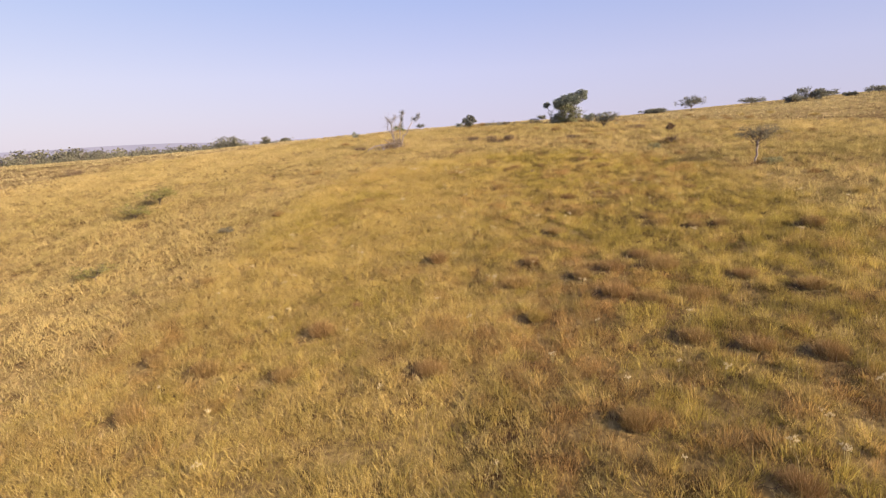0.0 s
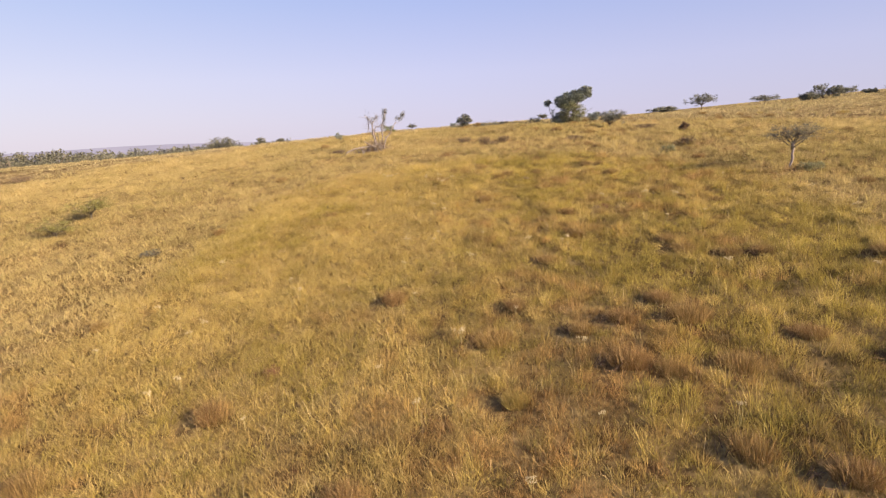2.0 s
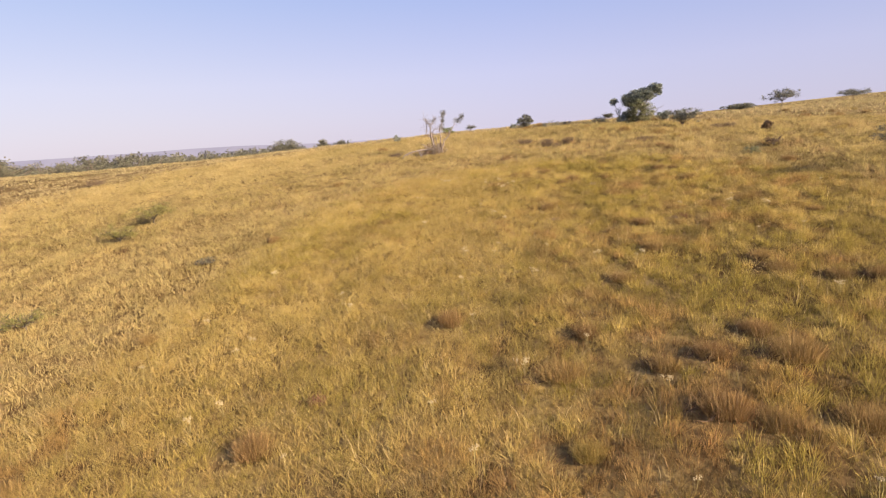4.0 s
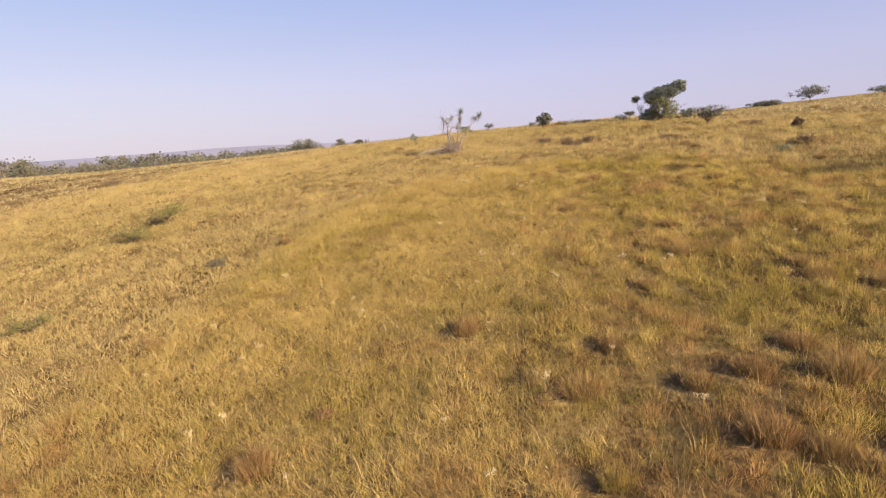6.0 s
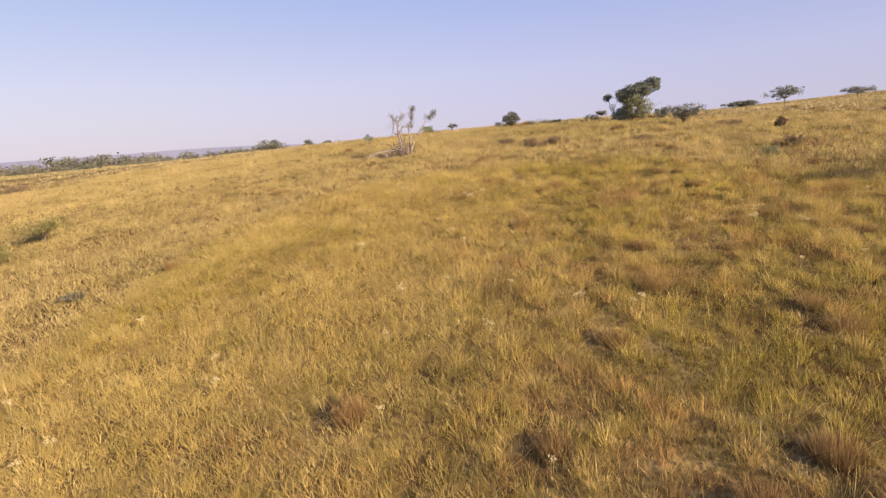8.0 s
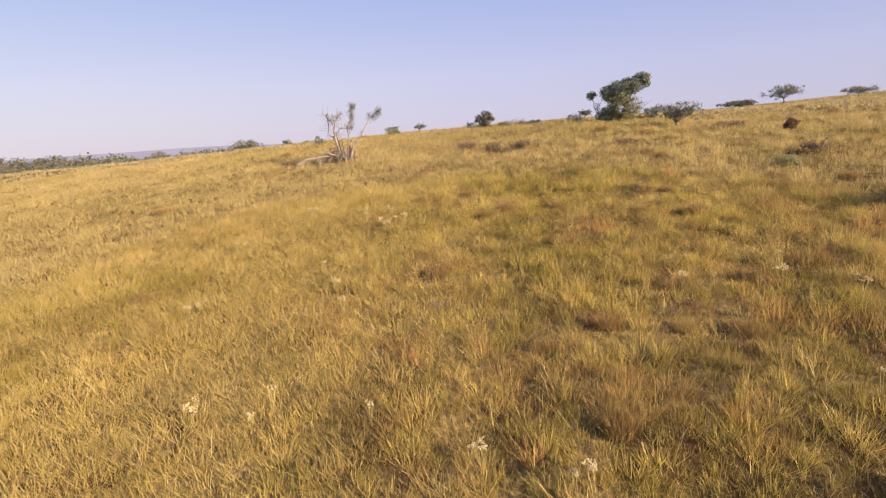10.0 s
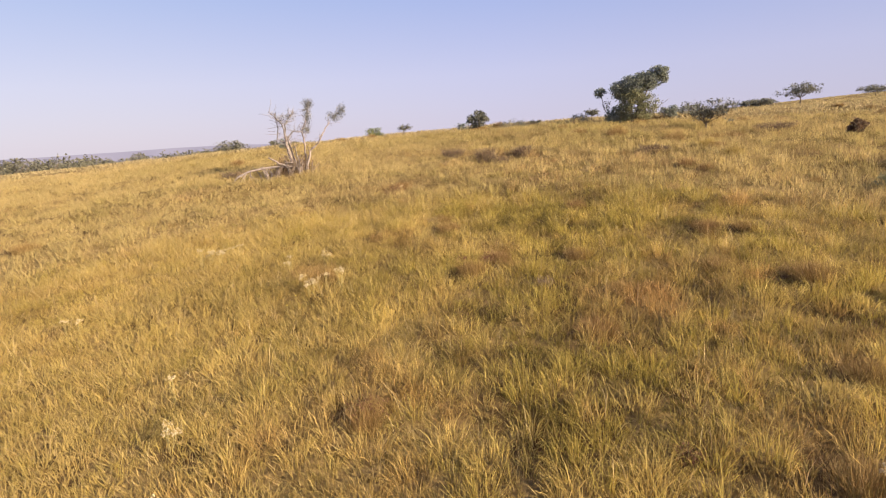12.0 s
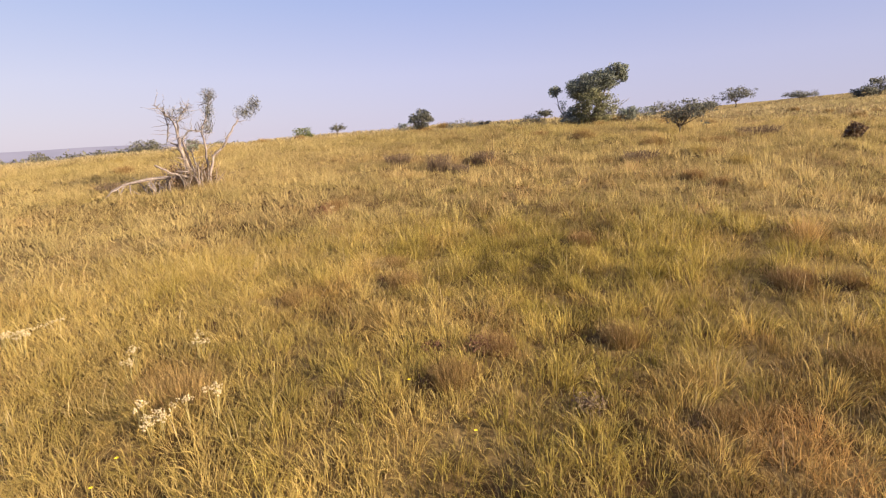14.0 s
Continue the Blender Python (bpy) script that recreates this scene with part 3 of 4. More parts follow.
            s.limb(rng, p, p + Vector((rng.gauss(0, 0.5) * radii[0], rng.gauss(0, 0.5) * radii[1], radii[2] * rng.uniform(0.8, 1.7))), 0.007, 0.003, 0.1, 3, 3)
        part("leaf_tuft", s, leaf_grey, ob, "sparse grey-green leaf tuft")
    s = Shape()
    for _ in range(46):
        p = Vector((rng.uniform(-1.25, 0.75), rng.gauss(-0.1, 0.16), -0.02))
        rise = rng.uniform(0.25, 0.55) + 0.45 * max(0.0, 1 - abs(p.x - 0.15))
        s.limb(rng, p, p + Vector((rng.gauss(0, 0.25), rng.gauss(0, 0.15), rise)), rng.uniform(0.012, 0.026), 0.006, 0.12, 4, 5)
    part("undergrowth", s, bark_pale, ob, "thicket of bleached broken stems")
    s = Shape()
    for _ in range(120):
        a = rng.uniform(0, 6.28)
        p = Vector((rng.gauss(0.1, 0.42), rng.gauss(0.1, 0.25), -0.02))
        s.limb(rng, p, p + Vector((rng.gauss(0, 0.22), rng.gauss(0, 0.22), rng.uniform(0.35, 0.95))), 0.011, 0.004, 0.18, 3, 4)
    part("undergrowth", s, twig_mat, ob, "tangle of dry brown twigs")
    s = Shape()
    for centre, radii, n in (((-0.25, 0.05, 0.42), (0.42, 0.35, 0.42), 720), ((0.5, 0.15, 0.4), (0.38, 0.3, 0.45), 640), ((0.05, 0.1, 0.2), (1.0, 0.4, 0.28), 520)):
        s.leaves(rng, centre, radii, n, 0.06, 0.2, 0.0)
    part("undergrowth", s, dry_leaf, ob, "withered dark brown leaves")
    fallen = thing("fallen_branch", on_ground(-3.85, 41.2), "bleached fallen branch lying in the grass", "branch", turn=22)
    s = Shape()
    pts = [Vector(p) for p in ((0.35, 0, 0.44), (-0.2, 0.0, 0.47), (-0.7, -0.05, 0.45), (-1.25, 0.0, 0.36), (-1.65, 0.02, 0.2), (-1.85, 0.0, -0.02))]
    s.tube(pts, [0.05, 0.048, 0.042, 0.036, 0.026, 0.014], 7)
    part("log", s, bark_pale, fallen, smooth=True)
    for a, b in (((-1.2, 0, 0.37), (-1.15, -0.1, -0.03)), ((-1.4, 0, 0.31), (-1.85, -0.2, 0.0)), ((-0.7, -0.05, 0.45), (-0.5, -0.25, -0.02)), ((-1.3, 0, 0.34), (-1.6, -0.1, -0.02)), ((-1.5, 0, 0.28), (-1.45, -0.15, -0.02))):
        s = Shape()
        s.limb(rng, a, b, 0.022, 0.010, 0.12, 4, 5)
        part("side_branch", s, bark_pale, fallen, smooth=True)


def big_tree():
    rng = random.Random(7)
    ob = thing("tree", on_ground(12.7, 58.0), "dark green leaning tree with a wind-swept crown above a bush", "tree", turn=-15)
    ob.scale = (0.86, 0.86, 0.88)
    crown = (((-0.6, 0, 2.3), (0.78, 0.7, 0.58), 24), ((0.3, 0.1, 2.6), (1.12, 0.9, 0.68), 42), ((1.25, 0, 2.92), (0.90, 0.65, 0.56), 26), ((2.05, 0, 3.30), (0.60, 0.46, 0.46), 18), ((2.38, 0.0, 2.85), (0.28, 0.25, 0.30), 5), ((1.45, 0.1, 2.45), (0.62, 0.45, 0.34), 11), ((0.1, 0.3, 1.95), (0.95, 0.6, 0.42), 20))
    s = Shape()
    pts = s.limb(rng, (0.5, 0, -0.05), (0.9, 0, 2.0), 0.13, 0.09, 0.06, 5, 7)
    part("trunk", s, bark_dark, ob, smooth=True)
    for tip in ((-0.9, 0, 2.3), (0.3, 0.2, 2.8), (1.6, 0, 3.0), (2.2, 0, 3.4), (1.5, -0.2, 2.0)):
        s = Shape()
        q = s.limb(rng, pts[3], tip, 0.07, 0.02, 0.08, 5, 6)
        stem_and_twigs(s, rng, q, 0.014, 7, 0.5)
        part("limb", s, bark_dark, ob, smooth=True)
    for c, r, n in crown:
        s = Shape()
        s.blob_crown(rng, c, r, int(n * 3.6), 44, 0.25, 0.085, 0.3)
        s.leaves(rng, c, (r[0] * 1.12, r[1] * 1.12, r[2] * 1.15), n * 26, 0.075, 0.2, 0.3)
        part("crown", s, leaf_dark, ob)
    s = Shape()
    q = s.limb(rng, (-1.35, 0, -0.05), (-2.0, 0, 2.0), 0.045, 0.018, 0.06, 6, 6)
    stem_and_twigs(s, rng, q, 0.012, 16, 0.55)
    part("side_stem", s, bark_pale, ob, "thin pale side stem", smooth=True)
    s = Shape()
    s.blob_crown(rng, (-2.05, 0, 2.2), (0.38, 0.35, 0.34), 34, 26, 0.17, 0.10, 0.2)
    s.leaves(rng, (-1.55, 0, 1.2), (0.35, 0.3, 0.7), 130, 0.09, 0.2, 0.0)
    part("side_tuft", s, leaf_dark, ob)
    under = thing("bush", on_ground(12.75, 57.3), "olive green leafy bush under the leaning tree", "bush", turn=-15)
    under.scale = (0.9, 0.9, 0.92)
    s = Shape()
    for _ in range(16):
        s.limb(rng, (rng.gauss(0, 0.3), rng.gauss(0, 0.2), -0.05), (rng.gauss(0.2, 0.8), rng.gauss(0, 0.4), rng.uniform(0.7, 1.7)), 0.03, 0.008, 0.1, 4, 5)
    part("stem", s, bark_dark, under, smooth=True)
    s = Shape()
    s.blob_crown(rng, (0.3, 0, 1.0), (1.35, 0.8, 1.05), 160, 30, 0.24, 0.095, 0.2)
    s.leaves(rng, (0.35, 0, 1.0), (1.65, 0.95, 1.2), 1600, 0.085, 0.2, 0.3)
    part("foliage", s, leaf_olive, under)
    s = Shape()
    s.blob_crown(rng, (-1.0, 0.2, 0.45), (0.85, 0.6, 0.6), 55, 40, 0.22, 0.11)
    part("foliage", s, leaf_dark, under, "dark green lower leaves")


def thorn_tree(name, at, width, height, seed, label, trunk=0.5, layers=3, density=1.0, lean=0.0, leaf=0.07, material=None, group="", twigs=4, drop=0.55, bark=None):
    """A small flat-topped acacia: bare forked stem and thin layered foliage with gaps."""
    rng = random.Random(seed)
    ob = thing(name, at, label, "tree", group)
    s = Shape()
    fork = Vector((lean * 0.4, 0, height * trunk))
    s.limb(rng, (0, 0, -0.05), fork, 0.022 * height + 0.012, 0.016 * height + 0.008, 0.07, 5, 6)
    part("trunk", s, bark or bark_dark, ob, smooth=True)
    tips = []
    s = Shape()
    n = 11
    for i in range(n):
        a = 6.28 * i / n + rng.uniform(-0.3, 0.3)
        r = width / 2 * rng.uniform(0.35, 0.95)
        z = height * (trunk + (1 - trunk) * (1.0 - drop * (r / (width / 2)) ** 2) * rng.uniform(1.0 - drop, 1.0)) - 0.04 * height
        tip = Vector((math.cos(a) * r + lean, math.sin(a) * r * 0.9, z))
        pts = s.limb(rng, fork.lerp(Vector((0, 0, height * trunk * 0.75)), rng.random()), tip, 0.010 * height + 0.006, 0.006, 0.10, 5, 5)
        stem_and_twigs(s, rng, pts[2:], 0.006, twigs, 0.16 * width)
        tips += [tip, pts[3], pts[4]]
    part("branching", s, bark_dark, ob, smooth=True)
    s = Shape()
    for k, tip in enumerate(tips):
        for _ in range(layers):
            p = tip + Vector((rng.gauss(0, 0.10 * width), rng.gauss(0, 0.10 * width), rng.gauss(0.0, 0.055 * height)))
            q = 0.085 * width * rng.uniform(0.6, 1.3)
            s.leaves(rng, p, (q * 1.4, q * 1.4, q * 0.75), int(26 * density), leaf, 0.7, 0.1)
    part("crown", s, material or leaf_acacia, ob)
    return ob


def round_bush(name, at, width, height, seed, label, material, leaf=0.09, clumps=30, per=36, group="", category="bush"):
    """A leafy bush on several stems, with an uneven outline."""
    rng = random.Random(seed)
    ob = thing(name, at, label, category, group)
    s = Shape()
    for _ in range(9):
        s.limb(rng, (rng.gauss(0, 0.08 * width), rng.gauss(0, 0.08 * width), -0.05), (rng.gauss(0, 0.25 * width), rng.gauss(0, 0.25 * width), height * rng.uniform(0.5, 0.9)), 0.02 * height, 0.006, 0.1, 4, 5)
    part("stem", s, bark_dark, ob, smooth=True)
    s = Shape()
    s.blob_crown(rng, (0, 0, height * 0.52), (width * 0.42, width * 0.38, height * 0.42), clumps, per, 0.14 * width, leaf)
    part("foliage", s, material, ob)
    return ob


dead_tree()
big_tree()
thorn_tree("thorn_tree", on_ground(14.1, 48.8), 2.6, 1.8, 51, "low spreading thorn tree with thin dark green foliage", 0.24, 2, 1.3, 0.1, 0.08, twigs=14)
thorn_tree("thorn_tree", on_ground(15.78, 27.95), 2.3, 2.0, 52, "small flat-topped thorn tree on a crooked bare stem", 0.56, 2, 1.1, 0.12, 0.055, leaf_thin, twigs=14, drop=0.3, bark=bark_pale)
thorn_tree("thorn_tree", on_ground(-14.9, 28.4), 1.9, 1.15, 53, "small olive thorn sapling in golden grass", 0.34, 2, 1.1, 0.15, 0.05, leaf_sapling, "green saplings", twigs=8)
thorn_tree("thorn_tree", on_ground(-15.1, 26.3), 1.8, 0.95, 54, "sparse olive thorn sapling in golden grass", 0.3, 2, 0.8, 0.1, 0.05, leaf_sapling, "green saplings", twigs=8)
thorn_tree("thorn_tree", on_ground(-12.5, 18.7), 1.5, 0.75, 55, "low sparse green thorn sapling in golden grass", 0.3, 1, 1.0, 0.0, 0.045, leaf_sapling, "green saplings", twigs=8)
thorn_tree("thorn_tree", on_ground(-9.4, 23.0), 0.8, 0.42, 56, "tiny brownish sapling in golden grass", 0.3, 1, 0.6, 0.0, 0.04, leaf_thin, "green saplings")
round_bush("bush", on_ground(3.0, 60.4), 1.75, 1.45, 61, "rounded green bush on the grassy crest", leaf_acacia, 0.09, 70, 44)
round_bush("bush", on_ground(2.0, 60.0), 1.0, 0.7, 62, "dark low bush beside a taller green one", leaf_dark, 0.08, 16, 30)
round_bush("bush", on_ground(-4.8, 62.0), 1.7, 0.95, 63, "low green bush on the crest", leaf_fresh, 0.08, 24, 36)
thorn_tree("thorn_tree", on_ground(-2.4, 61.0), 1.1, 0.95, 64, "slender little thorn tree on the crest", 0.45, 2, 0.7, 0.1, 0.05)
round_bush("bush", on_ground(15.4, 58.6), 1.4, 0.95, 65, "small dark green bush near the leaning tree", leaf_dark, 0.08, 48, 38)
round_bush("bush", on_ground(17.8, 62.0), 1.6, 0.9, 66, "small dark green bush on the crest", leaf_dark, 0.08, 20, 32)
thorn_tree("thorn_tree", on_ground(11.0, 61.5), 1.0, 0.95, 67, "small grey-green sapling on the crest", 0.45, 3, 0.9, 0.0, 0.06, leaf_acacia)
round_bush("bush", on_ground(10.0, 60.0), 1.6, 0.55, 68, "low brown-green scrub at the foot of the tree", leaf_acacia, 0.07, 18, 30)
round_bush("shrub", on_ground(17.9, 43.9), 0.75, 0.65, 69, "dense rounded brown shrub casting a long shadow", dry_leaf, 0.07, 34, 40, category="shrub")
thorn_tree("thorn_tree", on_ground(15.0, 36.4), 1.2, 0.7, 70, "low straggly brown thorn bush among the grass", 0.2, 1, 0.6, 0.0, 0.05, dry_leaf, twigs=8)
round_bush("bush", on_ground(5.3, 58.4), 2.4, 0.6, 71, "low olive scrub on a grassy knoll", leaf_acacia, 0.07, 26, 34)
round_bush("bush", on_ground(-8.2, 52.8), 0.85, 0.75, 72, "small dark bush on the crest", leaf_dark, 0.08, 16, 30)
round_bush("bush", on_ground(7.0, 61.0), 1.2, 0.5, 73, "low dull green scrub on the crest", leaf_acacia, 0.07, 14, 28)
round_bush("bush", on_ground(16.3, 27.4), 1.1, 0.42, 74, "low soft grey-green bush in the grass", leaf_olive, 0.045, 30, 40)
round_bush("bush", on_ground(13.2, 34.5), 1.0, 0.40, 75, "low soft grey-green bush in the grass", leaf_olive, 0.045, 28, 40)
# flat-topped trees along the skyline
for k, (x, y, width, height, words) in enumerate((
        (31.2, 82.3, 3.8, 0.85, "low flat thorn tree just over the crest"),
        (43.0, 96.8, 4.4, 3.0, "flat-topped thorn tree on the skyline"),
        (62.8, 114.0, 5.2, 1.9, "flat-topped thorn tree on the skyline"),
        (70.6, 103.2, 3.6, 1.9, "flat-topped thorn tree on the skyline"),
        (69.2, 95.6, 2.0, 1.0, "small thorn tree on the skyline"),
        (72.5, 93.5, 4.0, 1.5, "flat-topped thorn tree on the skyline"))):
    thorn_tree("thorn_tree", on_ground(x, y, 0.1), width, height + 0.2, 80 + k, words, 0.40, 3, 0.75, 0.0, 0.15, None, "trees on the skyline", 8)

for k, (x, y, width, height) in enumerate(((63.2, 101.4, 3.6, 1.5), (65.4, 101.2, 4.2, 2.9), (67.6, 101.0, 3.4, 2.4), (78.0, 93.5, 5.0, 2.4))):
    round_bush("bush", on_ground(x, y, 0.1), width, height, 180 + k, "dull green rounded thicket on the skyline", leaf_acacia, 0.2, 34, 36, "thickets on the skyline")

# woodland in the valley beyond the crest
WOOD = "trees of the valley woodland"


def valley_tree(at, width, height, seed, material):
    rng = random.Random(seed)
    ob = thing("valley_tree", at, "bushy tree in the valley woodland, haze greyed into its leaves", "tree", WOOD)
    s = Shape()
    pts = s.limb(rng, (0, 0, -0.2), (rng.uniform(-0.4, 0.4), 0, height * 0.5), 0.05 * height, 0.03 * height, 0.05, 4, 6)
    for _ in range(7):
        s.limb(rng, pts[-2], (rng.gauss(0, width * 0.25), rng.gauss(0, width * 0.25), height * rng.uniform(0.6, 0.9)), 0.02 * height, 0.02, 0.08, 4, 5)
    part("trunk", s, bark_dark, ob, smooth=True)
    s = Shape()
    for _ in range(6):
        c = (rng.gauss(0, width * 0.2), rng.gauss(0, width * 0.2), height * rng.uniform(0.3, 0.86))
        s.blob_crown(rng, c, (width * 0.26, width * 0.26, height * 0.13), 8, 17, 0.12 * width, 0.31, 0.6)
    part("crown", s, material, ob)
    return ob


# olive leaves of the far woodland, greyed by haze painted into the colour
leaf_wood = leaf_material("haze_greyed_olive_leaves", (0.118, 0.108, 0.084), (0.200, 0.184, 0.142))
leaf_wood_dark = leaf_material("haze_dulled_olive_leaves", (0.098, 0.090, 0.072), (0.170, 0.158, 0.124))
kinds = [valley_tree(on_ground(-50 + 3.2 * k, 128 + 2 * k, 0.1), 6.5 + 0.8 * k, 8.0 - k, 120 + k, leaf_wood if k % 2 else leaf_wood_dark) for k in range(4)]
g = random.Random(9)
for k in range(170):
    turn = radians(g.uniform(-50, -14))
    nearest = 84 + max(0.0, (math.degrees(turn) + 40) * 3.0)
    d = nearest + (g.random() ** 1.6) * 90
    x, y = d * math.sin(turn), d * math.cos(turn)
    base = on_ground(x, y, 0.1)
    top = 5.0 + g.uniform(-2.2, 0.9) + 0.04 * max(0.0, -math.degrees(turn) - 35)
    s = max(1.6, top - base[2]) / (8.0 - k % 4)
    copy = copy_thing(kinds[k % 4], pose(*base, 0, 0, g.uniform(0, 360)))
    copy.scale = (s * g.uniform(0.9, 1.3),) * 2 + (s,)

for k, (x, y, top, wide) in enumerate(((-52.8, 135.5, 7.0, 9.0), (-49.6, 135.0, 6.6, 8.0), (-44.5, 141.0, 6.6, 4.6), (-39.0, 138.0, 6.0, 4.0))):
    base = on_ground(x, y, 0.1)
    round_bush("bush", base, wide, top - base[2], 190 + k, "dull olive thicket rising behind the crest", leaf_wood, 0.28, 220, 36, "thickets behind the crest")

# scrub that covers the floor of the valley further out
g = random.Random(10)
s = Shape()
for _ in range(900):
    turn, d = radians(g.uniform(-58, -10)), 250 + 450 * g.random() ** 1.3
    x, y, z = on_ground(d * math.sin(turn), d * math.cos(turn), 0.0)
    q = g.uniform(0.7, 1.3) * (1.6 + d * 0.0012)
    s.leaves(g, (x, y, z + 0.5 * q), (2.2 * q, 2.2 * q, 0.7 * q), 16, 0.75 * q, 0.8, 0.2)
tagged(new("far_scrub", s.mesh("far_scrub")), "olive scrub on the valley floor, haze greyed into its colour", "scrub", kind="stuff").data.materials.append(leaf_wood)

# ---- tussocks, dry shrubs and flowers in the grass ----


def tussock(seed, wide, tall, material, label, green, rust, pale):
    """A dense domed clump of grass that fans out, dark stalks beside it standing in for its shade."""
    rng = np.random.default_rng(seed)
    n = int(1500 * wide * wide / 0.09) // 5
    r = wide * np.sqrt(rng.random(n))
    a = rng.uniform(0, 6.283, n)
    ob = thing("grass_tussock", (0, 0, 0), label, "tussock", "tussocks on the slope")
    growth = np.stack([green + rng.uniform(-0.15, 0.15, n), rust + rng.uniform(-0.2, 0.2, n), pale + rng.uniform(-0.12, 0.12, n)], 1).clip(0, 1.3)
    child = new("clump", blades("clump", r * np.cos(a), r * np.sin(a), 0, 0, 0.0078, 0.62, 0.04, 5, seed, material, "", own=(tall * np.sqrt(1.08 - (r / wide) ** 2) ** 0.7, growth)))
    child.parent = ob
    g = random.Random(seed)
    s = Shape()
    # dark stalks added on the side away from the sun, imitating cast shade
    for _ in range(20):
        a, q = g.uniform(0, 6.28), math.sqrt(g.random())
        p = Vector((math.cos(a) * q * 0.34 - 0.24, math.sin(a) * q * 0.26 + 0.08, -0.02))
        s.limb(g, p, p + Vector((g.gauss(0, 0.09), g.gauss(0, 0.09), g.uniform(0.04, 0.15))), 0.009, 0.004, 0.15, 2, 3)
    part("shade_stalks", s, shade_stalk_mat, ob, "dark stalks put beside it as its shade")
    return ob


KINDS = [tussock(201, 0.28, 0.36, russet_mat, "russet grass tussock with dark stalks imitating its shade", 0.1, 0.65, 0.95),
         tussock(202, 0.24, 0.33, russet_mat, "brown grass tussock with a dark foot in place of shade", 0.3, 0.4, 1.0),
         tussock(203, 0.32, 0.36, russet_mat, "broad russet and olive grass tussock, shade imitated at its foot", 0.4, 0.4, 1.0),
         tussock(204, 0.25, 0.38, grass_mat, "tall straw-coloured grass tussock", 0.3, 0.2, 0.85)]
g = random.Random(78)
for k, (x, y) in enumerate(TUSSOCKS):
    kind = KINDS[k % 4] if k >= len(LOWER + UPPER) else KINDS[k % 3]
    size = g.uniform(0.85, 1.1) if y < 21 or y > 38 else g.uniform(0.6, 0.85)
    at = pose(*on_ground(x, y, 0.0), 0, 0, g.uniform(-35, 35))
    if k < 4:
        KINDS[k].matrix_world = at
        continue
    copy = copy_thing(kind, at)
    copy.scale = (size * g.uniform(0.9, 1.3), size, size * g.uniform(0.8, 1.1))


def dry_shrub(x, y, wide, tall, seed, label, twigs=150):
    rng = random.Random(seed)
    ob = thing("dry_shrub", on_ground(x, y), label, "shrub", "dry shrubs")
    s = Shape()
    for _ in range(twigs):
        a = rng.uniform(0, 6.28)
        q = rng.random() ** 0.5
        foot = Vector((math.cos(a) * q * wide * 0.3, math.sin(a) * q * wide * 0.3, -0.03))
        s.limb(rng, foot, (math.cos(a) * q * wide * 0.55 + rng.gauss(0, 0.05), math.sin(a) * q * wide * 0.55 + rng.gauss(0, 0.05), tall * rng.uniform(0.5, 1.0)), 0.010, 0.004, 0.15, 4, 4)
    part("twig_tangle", s, twig_mat, ob)
    s = Shape()
    s.leaves(rng, (0, 0, tall * 0.5), (wide * 0.5, wide * 0.5, tall * 0.45), twigs * 3, 0.045, 0.2, 0.2)
    part("dry_foliage", s, dry_leaf, ob, "dull brown dry leaves")


for k, (x, y, w, h) in enumerate(((3.7, 42.0, 0.9, 0.6), (5.1, 42.8, 0.8, 0.5), (4.3, 41.6, 0.6, 0.4), (2.4, 43.5, 0.9, 0.45), (9.7, 41.5, 1.1, 0.4), (-6.2, 42.0, 0.9, 0.4), (16.0, 46.2, 1.6, 0.4), (-26.8, 40.1, 1.3, 0.45))):
    dry_shrub(x, y, w, h, 300 + k, "low dry grey-brown shrub in the grass")


def dead_plant(x, y, wide, tall, seed, material, label):
    """A small collapsed plant: curled dry leaves on short broken stalks."""
    rng = random.Random(seed)
    ob = thing("dead_plant", on_ground(x, y), label, "plant", "dead plants")
    s = Shape()
    for _ in range(30):
        a, q = rng.uniform(0, 6.28), wide * 0.5 * math.sqrt(rng.random())
        p = Vector((math.cos(a) * q, math.sin(a) * q, -0.02))
        s.limb(rng, p, p + Vector((rng.gauss(0, 0.10), rng.gauss(0, 0.10), tall * rng.uniform(0.4, 1.0))), 0.006, 0.003, 0.2, 3, 4)
    part("stalk", s, material, ob)
    s = Shape()
    s.leaves(rng, (0, 0, tall * 0.55), (wide * 0.5, wide * 0.42, tall * 0.5), 240, 0.028, 0.4, 0.0)
    part("dry_foliage", s, material, ob)


pale_dry = leaf_material("pale_dry_leaves", (0.20, 0.135, 0.095), (0.33, 0.235, 0.165), 0.4)
red_dry = bark_material("reddish_dry_leaves", (0.13, 0.065, 0.042), (0.25, 0.135, 0.082))
for k, (x, y, w, h, m) in enumerate(((6.9, 24.5, 0.5, 0.2, red_dry), (3.9, 30.9, 0.42, 0.22, red_dry), (2.6, 26.5, 0.55, 0.22, red_dry), (1.05, 37.4, 0.6, 0.3, red_dry), (8.4, 25.2, 0.5, 0.2, red_dry), (3.4, 31.1, 0.3, 0.15, red_dry),
                                      (4.78, 29.8, 0.34, 0.2, pale_dry), (2.67, 25.0, 0.4, 0.2, pale_dry), (6.6, 24.3, 0.3, 0.18, pale_dry), (-2.66, 14.8, 0.4, 0.25, red_dry), (5.7, 25.7, 0.35, 0.2, red_dry))):
    dead_plant(x, y, w, h, 350 + k, m, "small collapsed reddish dead plant in the grass" if m is red_dry else "small clump of pale curled dead leaves")


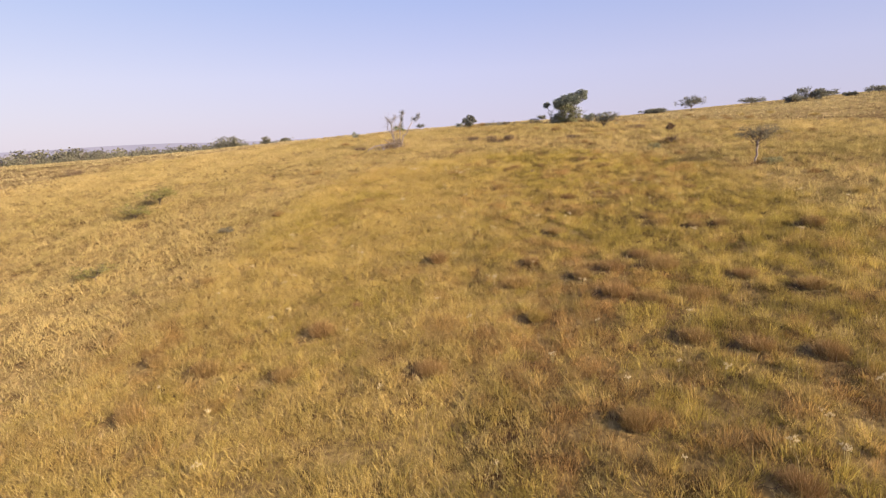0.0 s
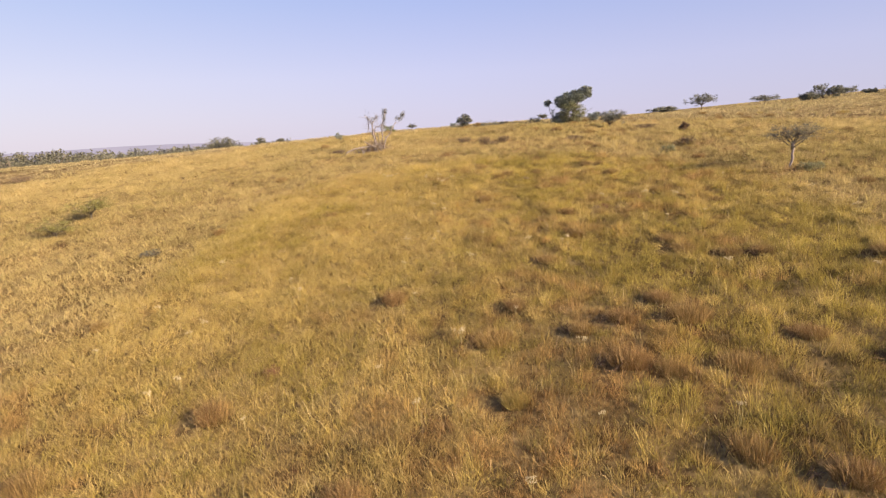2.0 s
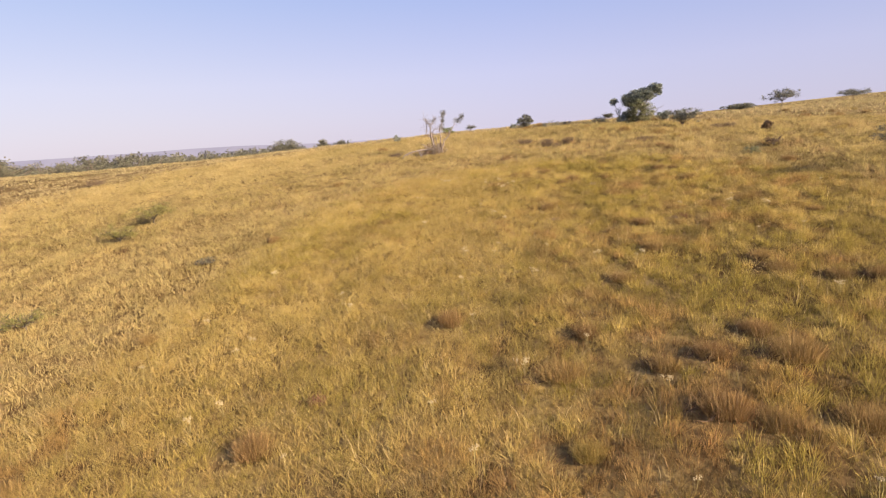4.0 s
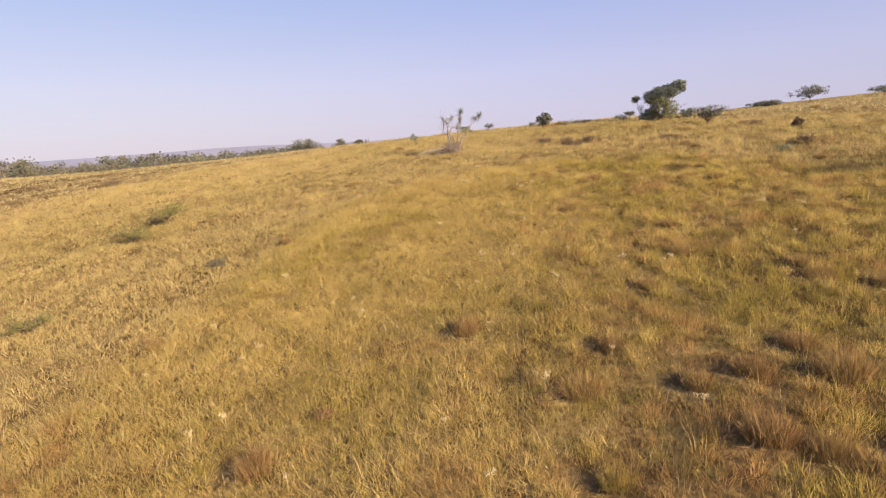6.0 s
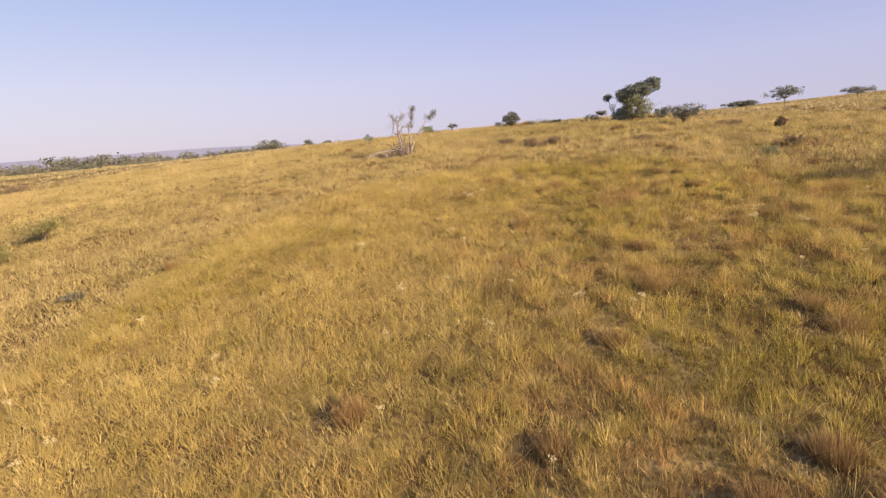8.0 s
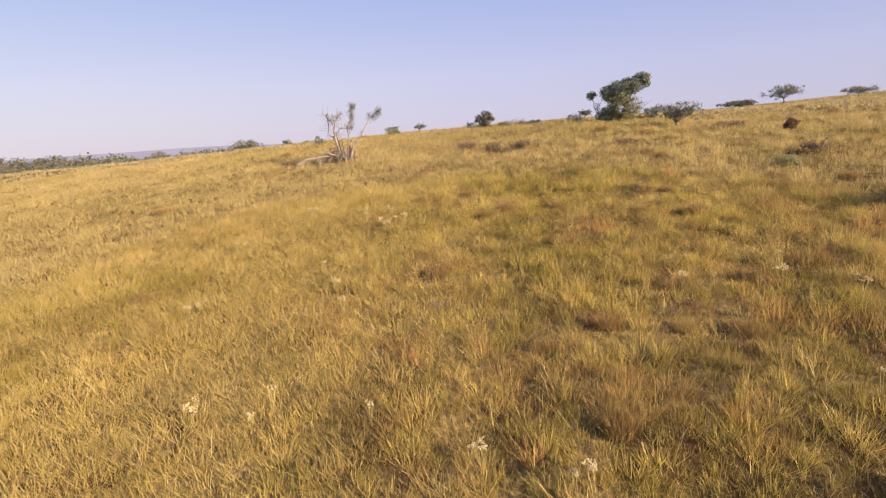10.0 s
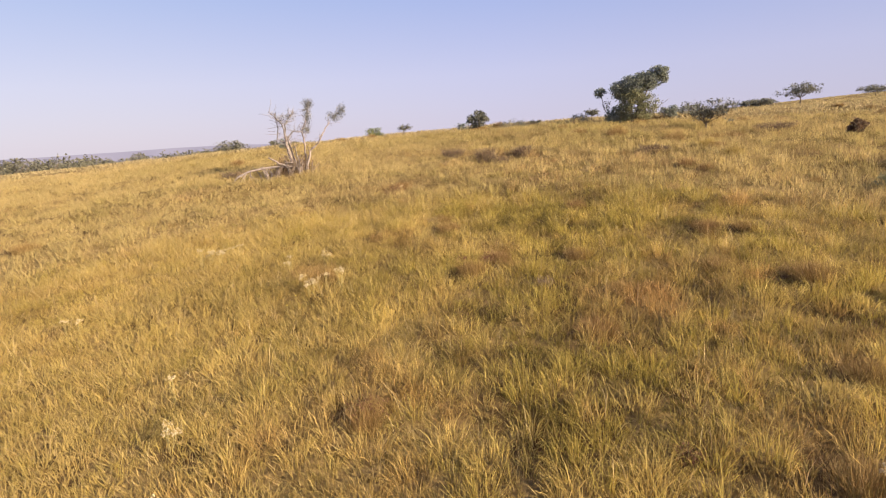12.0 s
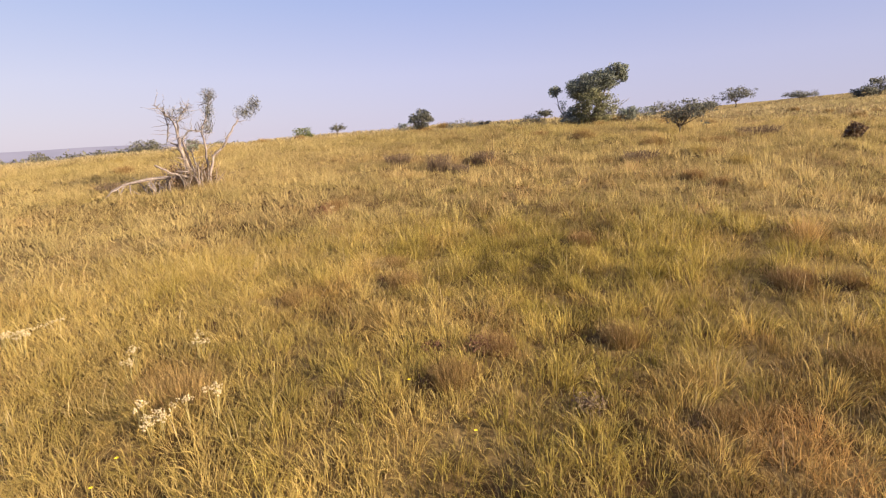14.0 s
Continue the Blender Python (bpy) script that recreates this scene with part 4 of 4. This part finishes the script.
def florets(s, rng, top, count, spread):
    """Small cupped papery heads crowded round the top of a stem."""
    for _ in range(count):
        c = top + Vector((rng.gauss(0, spread), rng.gauss(0, spread), rng.gauss(0.0, spread * 0.55)))
        r = rng.uniform(0.006, 0.012)
        tilt = Vector((rng.gauss(0, 0.5), rng.gauss(0, 0.5), 1)).normalized()
        a = tilt.orthogonal().normalized()
        b = tilt.cross(a)
        n = len(s.v)
        for k in range(5):
            w = 6.283 * k / 5
            s.v.append(c + (a * math.cos(w) + b * math.sin(w)) * r + tilt * rng.uniform(0, 0.006))
        s.v += [c + tilt * 0.008, c - tilt * 0.012]
        for k in range(5):
            s.f += [(n + k, n + (k + 1) % 5, n + 5), (n + (k + 1) % 5, n + k, n + 6)]


def everlasting(seed, stems, spread, tall):
    """A plant of thin stems that carry flat clusters of papery cream heads."""
    rng = random.Random(seed)
    ob = thing("everlasting_flower", (0, 0, 0), "cream papery flower heads on thin dry stems", "flower", "cream flowers")
    for _ in range(stems):
        a, q = rng.uniform(0, 6.28), spread * rng.random()
        top = Vector((math.cos(a) * q, math.sin(a) * q, tall * rng.uniform(0.75, 1.1)))
        s = Shape()
        s.limb(rng, (top.x * 0.25, top.y * 0.25, -0.03), top, 0.005, 0.003, 0.05, 3, 4)
        stem = part("stem", s, stem_mat, ob)
        s = Shape()
        florets(s, rng, top, 14, 0.024)
        part("flower_head", s, flower_mat, stem)
    return ob


plants = [everlasting(401, 3, 0.09, 0.29), everlasting(402, 5, 0.13, 0.28), everlasting(403, 2, 0.06, 0.32)]
RING = [(0.69, 29.85), (0.91, 29.82), (1.12, 29.88), (0.11, 30.78), (0.71, 31.17), (0.12, 30.95), (1.35, 29.94), (0.85, 29.75)]
DRIFT = [(-2.0 + 0.16 * k, 31.55 + 0.10 * k + 0.06 * math.sin(k * 2.2)) for k in range(3)]
HEADS = [(-2.78, 28.7), (-2.6, 28.75), (0.53, 26.03), (-5.42, 29.73), (-1.91, 24.86), (-1.98, 25.28), (1.35, 36.8), (1.37, 15.6), (1.3, 15.4), (2.6, 16.3), (0.62, 21.7), (-0.3, 21.9), (0.75, 22.2),
         (4.55, 20.5), (-5.2, 16.7), (-7.0, 15.9), (-4.49, 14.65), (3.76, 14.64), (5.51, 12.0), (-1.56, 10.4), (-4.58, 8.6), (0.63, 7.83), (5.69, 7.14), (5.2, 7.6), (3.44, 7.45), (0.45, 13.0), (2.18, 11.1), (3.28, 9.6)]
spots = RING + DRIFT + HEADS
while len(spots) < 75:
    x, y = g.uniform(-9, 16), g.uniform(7.5, 27)
    if y > 1.15 * abs(x - 2) + 1:
        spots.append((x, y))
for k, (x, y) in enumerate(spots):
    at = pose(*on_ground(x, y, 0.0), 0, 0, g.uniform(0, 360))
    if k < 3:
        plants[k].matrix_world = at
    else:
        copy_thing(plants[k % 3], at).scale = (g.uniform(0.8, 1.2),) * 3

# a long dry stalk that has sunk over in the grass, papery heads along it
g2 = random.Random(405)
stalk = thing("everlasting_flower", on_ground(-1.75, 31.85, 0.0), "long sunken dry stalk set with cream papery heads", "flower", "cream flowers")
bent_way = [Vector(p) for p in ((-0.45, -0.08, 0.0), (-0.25, -0.04, 0.20), (0.0, 0.0, 0.26), (0.25, 0.05, 0.31), (0.48, 0.10, 0.38))]
s = Shape()
s.tube(bent_way, [0.008, 0.007, 0.006, 0.005, 0.004], 5)
lying = part("stem", s, stem_mat, stalk, smooth=True)
s = Shape()
for k in range(13):
    q = 0.9 + 3.0 * k / 12
    florets(s, g2, bent_way[int(q)].lerp(bent_way[min(int(q) + 1, 4)], q % 1), 8, 0.018)
part("flower_head", s, flower_mat, lying)

# the russet tussock within the ring of flowers
copy = copy_thing(KINDS[2], pose(*on_ground(0.8, 30.4, 0.0)))
copy.scale = (1.2, 1.2, 1.0)


def yellow_flower(x, y, seed):
    rng = random.Random(seed)
    ob = thing("yellow_flower", on_ground(x, y, 0.0), "small bright yellow flower in the grass", "flower", "yellow flowers", turn=rng.uniform(0, 360))
    tall = rng.uniform(0.20, 0.27)
    s = Shape()
    s.limb(rng, (0, 0, -0.02), (0.03, 0.02, tall), 0.003, 0.002, 0.06, 3, 4)
    part("stem", s, stem_mat, ob)
    s = Shape()
    for k in range(8):
        w = 6.283 * k / 8
        c = Vector((0.03, 0.02, tall))
        d, e = Vector((math.cos(w), math.sin(w), 0.25)), Vector((-math.sin(w), math.cos(w), 0))
        n = len(s.v)
        s.v += [c, c + d * 0.012 + e * 0.006, c + d * 0.020, c + d * 0.012 - e * 0.006]
        s.f.append((n, n + 1, n + 2, n + 3))
    part("petals", s, yellow_mat, ob)


for k, (x, y) in enumerate(((0.78, 29.3), (0.75, 29.05), (3.75, 29.4), (3.15, 30.1))):
    yellow_flower(x, y, 500 + k)
